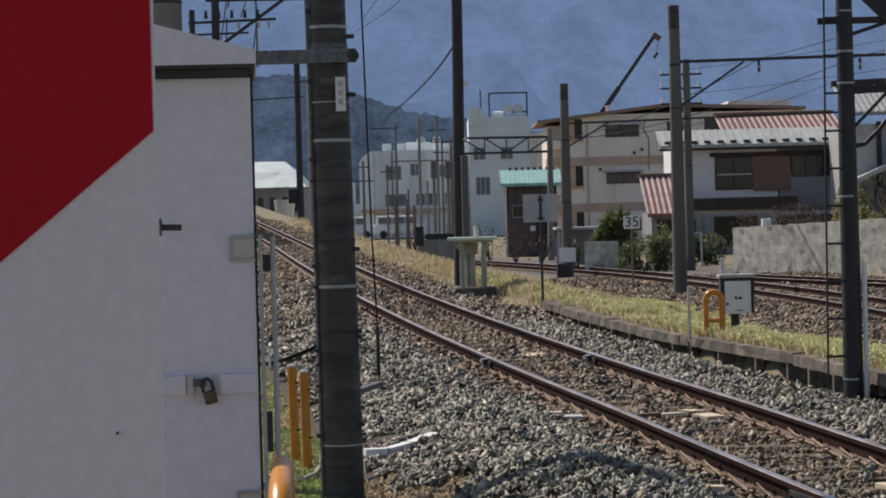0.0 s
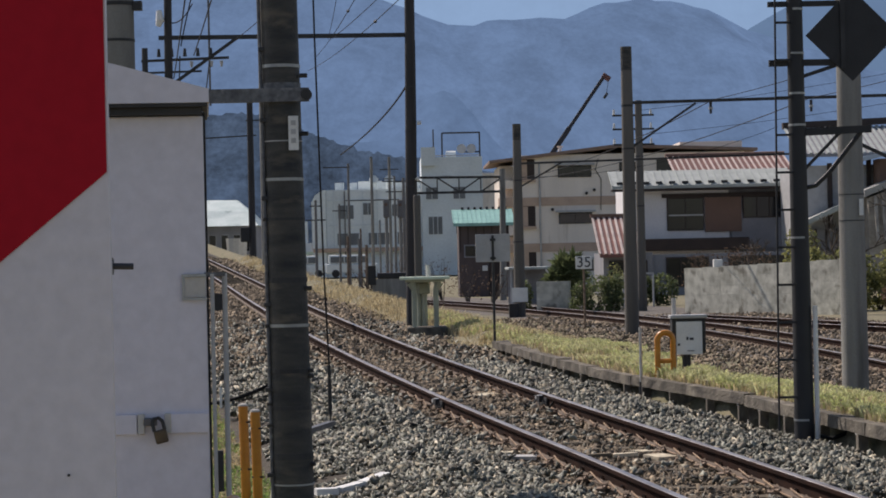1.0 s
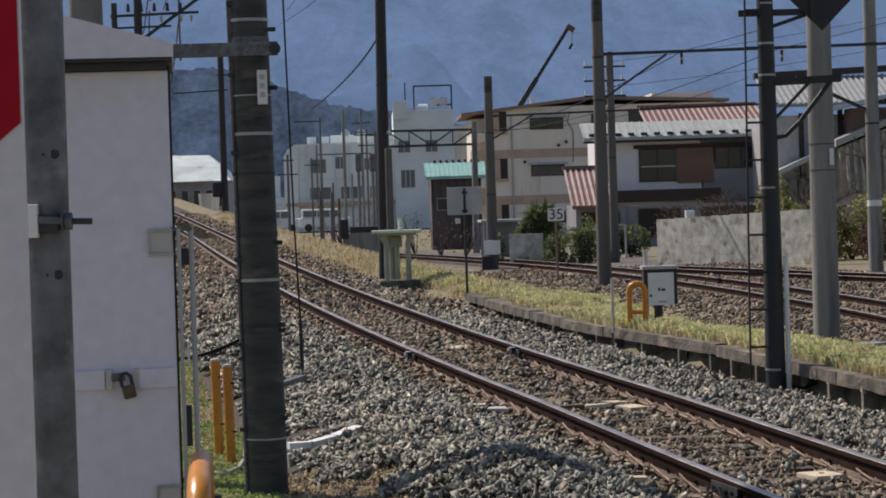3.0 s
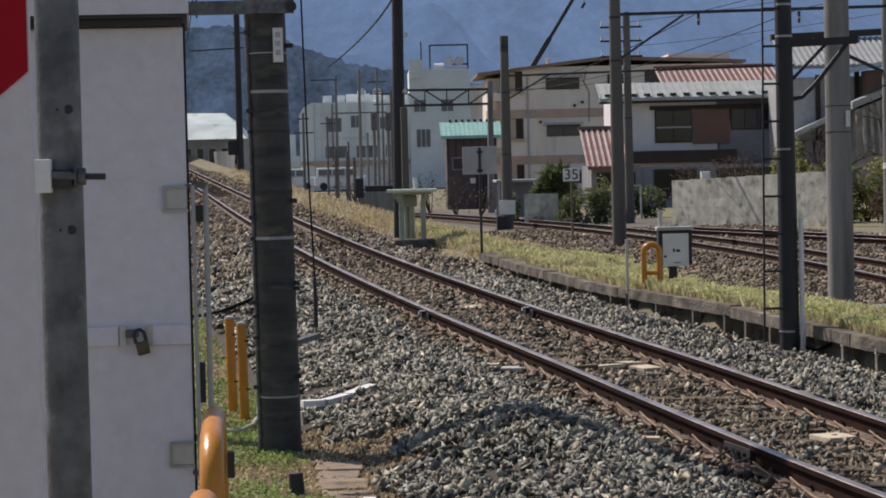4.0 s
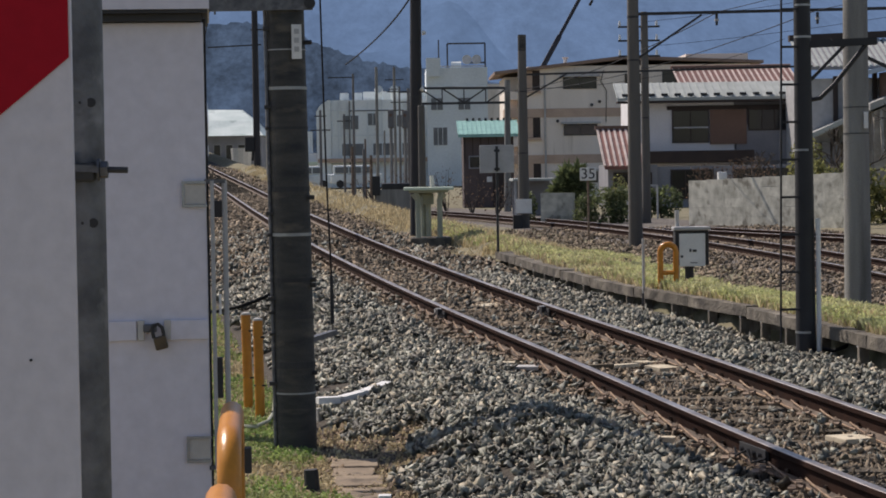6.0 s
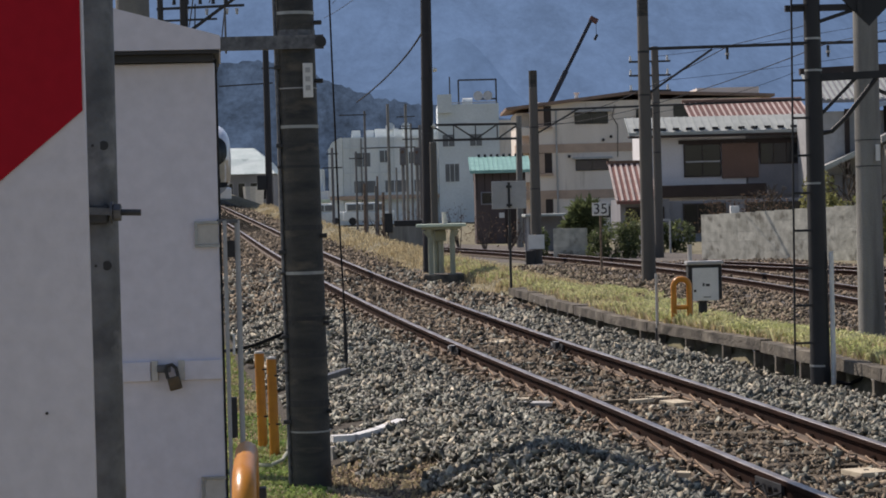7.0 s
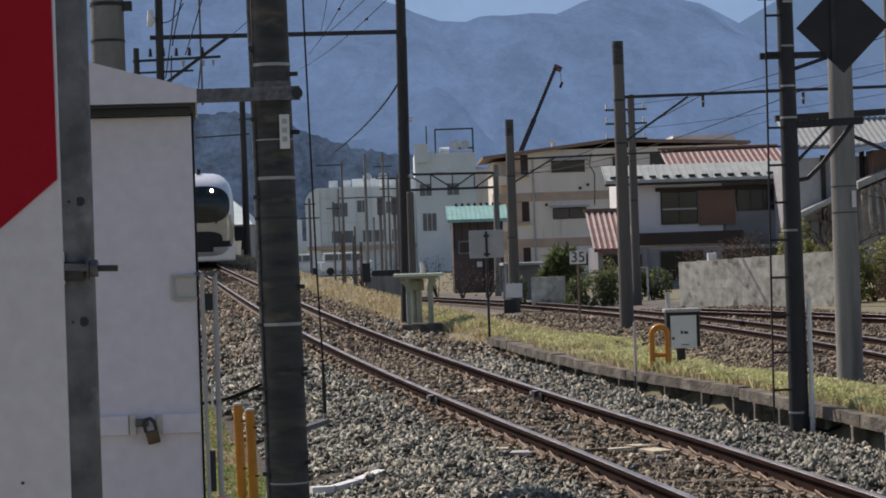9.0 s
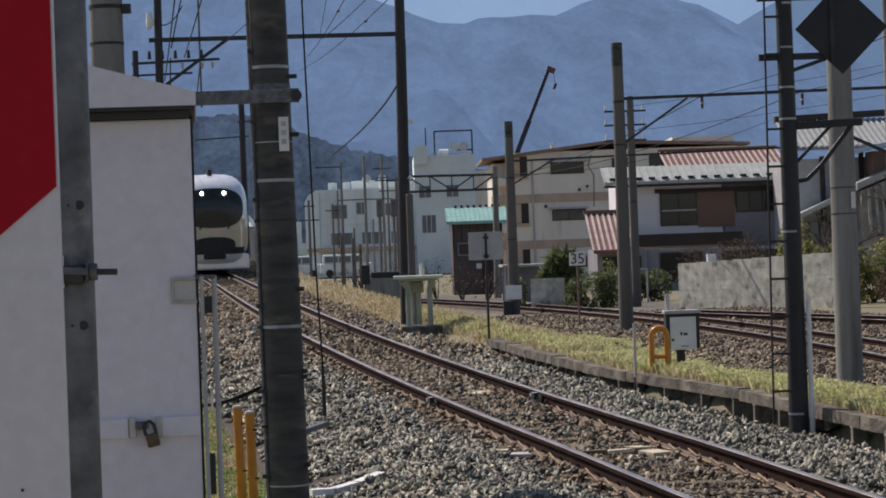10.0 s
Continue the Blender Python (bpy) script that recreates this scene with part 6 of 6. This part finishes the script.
part("lever", BAR((0.2, -0.2, -0.5), (0.35, -0.2, 0.1), 0.14, 0.1), "pale", ptm)
part("footing", B(-0.8, 0.5, -0.3, 0.3, -1.2, 0.12), "concrete", ptm)


def parked(x, y, z, label):
    c = thing("parked_van", (x, y, z), label, "van")
    part("body", B(-2.2, 2.2, -0.8, 0.8, 0.35, 1.15, bevel=0.12), "factory", c)
    cab = part("cabin", B(-2.0, 1.3, -0.75, 0.75, 1.16, 1.9, bevel=0.15), "factory", c)
    for x0, x1 in ((-1.8, -0.7), (-0.6, 0.4), (0.5, 1.15)):
        part("side_window", B(x0, x1, -0.78, -0.752, 1.25, 1.75), "far_glass", cab)
    for xx in (-1.4, 1.4):
        part("wheel", TB([(xx, -0.82, 0.33), (xx, -0.6, 0.33)], 0.33, 14), "black", c)
        part("wheel", TB([(xx, 0.6, 0.33), (xx, 0.82, 0.33)], 0.33, 14), "black", c)


parked(-3.6, 200, 0.3, "white van parked before the factory")
parked(-8.0, 205, 0.3, "white van parked before the factory")


# ---- hills ----
def ridge(name, profile, y, depth, material, label, rough, seed, base=-20, soften=4.0):
    """A wooded ridge: skyline heights along x with slopes that fall towards the railway."""
    xs = [p[0] for p in profile]
    hs = [p[1] for p in profile]
    V, F = [], []
    cols, rows = (900 if rough < 30 else 260), 26
    for j in range(rows):
        t = j / (rows - 1)
        for i in range(cols):
            x = xs[0] + (xs[-1] - xs[0]) * i / (cols - 1)
            w = soften
            h = float(np.mean(np.interp([x - 2 * w, x - w, x, x + w, x + 2 * w], xs, hs)))
            k = 1 - t
            n = noise.fractal(Vector((x / rough, t * 3.0, seed)), 1.0, 2.0, 5)
            n2 = noise.fractal(Vector((x / rough * 9, t * 14.0, seed)), 0.8, 2.0, 3)
            crown = n2 * rough * (0.10 if rough < 30 else 0.02)
            hh = base + (h - base) * (k ** 0.85) + n * h * 0.035 * math.sin(math.pi * t) + crown
            V.append((x, y - depth * t + n * depth * 0.05, hh))
    for j in range(rows - 1):
        for i in range(cols - 1):
            F.append((j * cols + i, j * cols + i + 1, (j + 1) * cols + i + 1, (j + 1) * cols + i))
    ob = raw(name, V, F, material, None, label, "hill", "structure")
    ob.data.shade_smooth()


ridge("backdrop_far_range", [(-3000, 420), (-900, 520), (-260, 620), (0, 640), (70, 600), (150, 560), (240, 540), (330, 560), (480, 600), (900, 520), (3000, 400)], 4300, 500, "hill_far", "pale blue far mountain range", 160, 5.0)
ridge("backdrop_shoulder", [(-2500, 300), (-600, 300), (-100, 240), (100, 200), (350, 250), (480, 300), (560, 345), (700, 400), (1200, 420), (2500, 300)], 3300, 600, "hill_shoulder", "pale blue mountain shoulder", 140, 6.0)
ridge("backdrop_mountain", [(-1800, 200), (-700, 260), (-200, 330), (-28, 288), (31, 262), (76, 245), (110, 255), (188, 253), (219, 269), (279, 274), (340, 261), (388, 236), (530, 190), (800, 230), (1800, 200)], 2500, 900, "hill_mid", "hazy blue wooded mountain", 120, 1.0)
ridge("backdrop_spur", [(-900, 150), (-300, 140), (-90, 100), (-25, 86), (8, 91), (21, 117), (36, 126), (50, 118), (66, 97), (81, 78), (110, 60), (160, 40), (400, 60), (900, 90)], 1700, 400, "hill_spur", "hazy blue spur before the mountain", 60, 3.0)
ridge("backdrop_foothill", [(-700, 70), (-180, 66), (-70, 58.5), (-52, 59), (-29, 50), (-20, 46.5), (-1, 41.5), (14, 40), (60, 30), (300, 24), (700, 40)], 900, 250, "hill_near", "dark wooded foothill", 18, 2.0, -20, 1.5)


# ---- wires ----
def wire(name, a, b, sag, r, label="thin dark overhead wire", beads=()):
    a, b = Vector(a), Vector(b)
    pts = [a.lerp(b, k / 14) - Vector((0, 0, sag * 4 * (k / 14) * (1 - k / 14))) for k in range(15)]
    w = TB(pts, r, 5)
    ob = part(name, w, "wire", None)
    for k in beads:
        p = a.lerp(b, k) - Vector((0, 0, sag * 4 * k * (1 - k)))
        u = (b - a).normalized()
        part("strain_insulator", TB([p - u * 0.12, p - u * 0.06, p + u * 0.06, p + u * 0.12], [0.012, 0.036, 0.036, 0.012], 8), "dark_steel", ob)
    return tagged(ob, label, "wire", "overhead wires")


wire("overhead_wire", (-3.1, 47, 6.2), (1.6, 12, 5.6), 0.25, 0.007)
wire("overhead_wire", (-1.15, 47, 6.2), (2.6, 12, 6.2), 0.3, 0.007)
wire("overhead_wire", (-4.33, 47, 5.46), (-0.95, 14, 5.15), 0.1, 0.011)
wire("overhead_wire", (-3.92, 47, 5.92), (-0.5, 14, 5.2), 0.1, 0.011)
wire("overhead_wire", (-4.2, 47, 5.9), (-8.4, 92, 6.9), 0.4, 0.014)
wire("overhead_wire", (-3.6, 47, 5.9), (-7.6, 92, 6.9), 0.4, 0.014)
tagged(part("feeder_cable", TB(bow((0.36, 47, 5.30), (-0.05, 50, 4.72), (-1.62, 74, 5.08)), 0.020, 6), "wire", None), "drooping black feeder cable from the dark pole", "cable", "overhead wires")
wire("overhead_wire", (1.2, 12, 5.75), (-2.5, 80, 8.72), 0.35, 0.009, beads=(0.30, 0.36, 0.47, 0.56))
wire("overhead_wire", (2.4, 12, 5.5), (-2.97, 85, 8.65), 0.4, 0.009, beads=(0.28, 0.40, 0.5))
wire("overhead_wire", (0.2, 12, 5.9), (-2.1, 80, 9.3), 0.35, 0.008, beads=(0.33, 0.45))
wire("overhead_wire", (7.5, 54.5, 5.3), (4.5, 100, 5.0), 0.4, 0.012)
wire("overhead_wire", (9.8, 54.5, 5.3), (5.0, 100, 5.0), 0.4, 0.012)
wire("overhead_wire", (7.5, 54.5, 5.3), (9.5, 20, 5.6), 0.3, 0.008)
wire("overhead_wire", (9.8, 54.5, 5.3), (11.5, 20, 5.6), 0.3, 0.008)
wire("service_wire", (8.0, 76, 6.4), (24.0, 60, 8.6), 0.4, 0.007)
wire("service_wire", (8.0, 76, 5.6), (24.0, 60, 7.6), 0.4, 0.007)
wire("service_wire", (3.9, 72.5, 4.2), (12.0, 72.5, 5.6), 0.4, 0.007)


# ---- crane ----
crane = thing("mobile_crane", (10.3, 260, 0.0), "mobile crane with a raised dark red boom behind the flats", "crane")
part("carrier", B(-4.5, 3.5, -1.3, 1.3, 0.6, 1.5, bevel=0.1), "crane_red", crane)
part("turntable", B(-1.8, 1.6, -1.2, 1.2, 1.5, 2.9, bevel=0.1), "crane_red", crane)
for xx in (-3.6, -2.2, 1.4, 2.6):
    part("wheel", TB([(xx, -1.35, 0.6), (xx, 1.35, 0.6)], 0.6, 14), "black", crane)
boom = new("boom")
boom.parent = crane
part("base_section", B(-0.36, 0.36, -0.36, 0.36, -0.6, 9.0, bevel=0.05), "crane_red", boom)
part("middle_section", B(-0.28, 0.28, -0.28, 0.28, 9.0, 16.5, bevel=0.05), "crane_red", boom)
part("top_section", B(-0.20, 0.20, -0.20, 0.20, 16.5, 23.3, bevel=0.05), "crane_red", boom)
head = part("boom_head", B(-0.25, 0.75, -0.2, 0.2, 23.2, 23.8, bevel=0.08), "roof_red", boom)
part("hoist_rope", TB([(0.65, 0, 23.3), (1.3, 0, 22.0)], 0.03, 5), "wire", head)
part("hook_block", B(1.2, 1.5, -0.15, 0.15, 21.4, 22.1, bevel=0.05), "black", head)


# ---- train ----
def train():
    t = thing("express_train", (0, 0, 0), "silver express train with a rounded glass nose and lit headlamps", "train")
    # cross-sections of the nose: distance behind the tip, half width, floor, roof
    secs = [(0.0, 0.80, 0.75, 2.50), (0.06, 1.04, 0.50, 2.86), (0.22, 1.22, 0.36, 3.22), (0.55, 1.33, 0.30, 3.50), (1.2, 1.39, 0.30, 3.70), (2.2, 1.40, 0.30, 3.80), (20.0, 1.40, 0.30, 3.80)]

    def section(bm, y, w, z0, z1, n=28):
        cz, hz = (z0 + z1) / 2, (z1 - z0) / 2
        e = 2 / 3.8
        out = []
        for k in range(n):
            a = 2 * math.pi * k / n
            c, s = math.cos(a), math.sin(a)
            out.append(bm.verts.new((w * math.copysign(abs(c) ** e, c), y, cz + hz * math.copysign(abs(s) ** e, s))))
        return out

    bm = bmesh.new()
    rings = [section(bm, *s) for s in secs]
    for a, b in zip(rings, rings[1:]):
        for k in range(len(a)):
            bm.faces.new((a[k], b[k], b[(k + 1) % len(a)], a[(k + 1) % len(a)]))
    bm.faces.new(rings[0])
    bm.faces.new(rings[-1][::-1])
    bmesh.ops.recalc_face_normals(bm, faces=bm.faces)
    part("body", bm, "train_body", t, smooth=True)

    def shell(name, z_lo, z_hi, half, material, out, power, label=""):
        """A curved sheet that follows the nose, proud of it by out."""
        bm = bmesh.new()
        cols, rows = 24, 20
        grid = []
        for j in range(rows + 1):
            v = math.sin(math.pi / 2 * (-1 + 2 * j / rows))
            row = []
            for i in range(cols + 1):
                u = -1 + 2 * i / cols
                lim = max(0.0, 1 - abs(v) ** power) ** (1 / power)
                x = u * half * lim
                z = (z_lo + z_hi) / 2 + v * (z_hi - z_lo) / 2
                row.append(bm.verts.new((x, nose(x, z) - out, z)))
            grid.append(row)
        for j in range(rows):
            for i in range(cols):
                bm.faces.new((grid[j][i], grid[j][i + 1], grid[j + 1][i + 1], grid[j + 1][i]))
        bmesh.ops.remove_doubles(bm, verts=bm.verts, dist=0.001)
        return part(name, bm, material, t, label, smooth=True)

    def nose(x, z):
        """How far behind the tip the skin lies at (x, z)."""
        def level(s):
            y, w, z0, z1 = s
            cz, hz = (z0 + z1) / 2, (z1 - z0) / 2
            return (abs(x / w) ** 3.8 + abs((z - cz) / hz) ** 3.8) ** (1 / 3.8)
        prev = None
        for s in secs:
            k = level(s)
            if k <= 1:
                if prev is None:
                    return 0.0
                f = (prev[1] - 1) / max(prev[1] - k, 1e-6)
                return prev[0] + (s[0] - prev[0]) * f
            prev = (s[0], k)
        return 2.2

    shell("windscreen", 1.74, 3.26, 1.14, "train_glass", 0.022, 2.7, "large dark curved windscreen")
    shell("lower_nose", 0.80, 2.15, 1.32, "train_gold", 0.010, 5.0, "bronze reflecting lower nose")
    for sx in (-0.42, 0.42):
        part("headlamp", TB([(sx, 0.02 + nose(sx, 3.07) - 0.12, 3.07), (sx, nose(sx, 3.07) - 0.06, 3.07)], 0.068, 14), "lamp_on", t, "lit white headlamp")
    for sx in (-0.45, 0.62):
        part("wiper", BAR((sx, nose(sx, 1.86) - 0.05, 1.86), (sx - 0.10, nose(sx, 1.70) - 0.06, 1.70), 0.05, 0.05), "black", t)
    part("coupler_cover", B(-0.42, 0.42, -0.05, 0.5, 0.55, 0.86, bevel=0.06), "train_dark", t)
    # hatch enlarged so that it also paints the nose's dark reflection
    shell("nose_hatch", 0.78, 1.40, 0.80, "train_dark", 0.022, 2.6, "dark coupler hatch with a painted dark reflection")
    shell("lower_grille", 0.74, 1.00, 1.22, "train_dark", 0.03, 8.0, "dark lower nose band")
    part("skirt", B(-1.33, 1.33, 0.22, 1.6, 0.14, 0.72, bevel=0.08), "train_body", t)
    part("underframe", B(-1.15, 1.15, 1.4, 19.6, 0.12, 0.55, bevel=0.05), "train_dark", t)
    part("antenna", B(-0.08, 0.08, 1.6, 2.0, 3.74, 3.98, bevel=0.03), "train_dark", t)
    for y in (2.6, 4.7, 15.4, 17.5):
        w = part("wheelset", TB([(-0.63, y, 0.43), (0.63, y, 0.43)], 0.06, 8), "train_dark", t)
        for sx in (-1, 1):
            part("wheel", TB([(sx * 0.50, y, 0.43), (sx * 0.63, y, 0.43)], 0.43, 20), "dark_steel", w)
    for sx in (-1, 1):
        for i in range(8):
            part("side_window", B(sx * 1.402 - 0.012, sx * 1.402 + 0.012, 3.4 + i * 2.0, 4.9 + i * 2.0, 1.45, 2.85, bevel=0.01), "train_glass", t)
    return t


express = train()


def on_line(y):
    """The train's pose with its nose at y on the main line."""
    mid = y + 10
    s = (line(mid + 8) - line(mid - 8)) / 16
    tilt = math.degrees(math.atan((rise(mid + 8) - rise(mid - 8)) / 16))
    return pose(line(y), y, rise(y), tilt, 0, math.degrees(math.atan(-s)))


def motions():
    walk(express, [(t, on_line(y)) for t, y in ((0.0, 166.0), (2.5, 148.0), (5.0, 129.0), (6.5, 117.0), (7.0, 112.8), (7.5, 108.6), (8.0, 104.4), (8.5, 100.5), (9.0, 96.6), (9.5, 92.9), (10.0, 89.4))])
    walk(boom, [(t, pose(0, 0, 2.5, back, lean, 0)) for t, lean, back in ((0.0, 35.9, 0), (2.5, 34.2, -6), (5.0, 31.2, -11), (7.5, 27.4, -16), (10.0, 23.6, -20))])


motions()
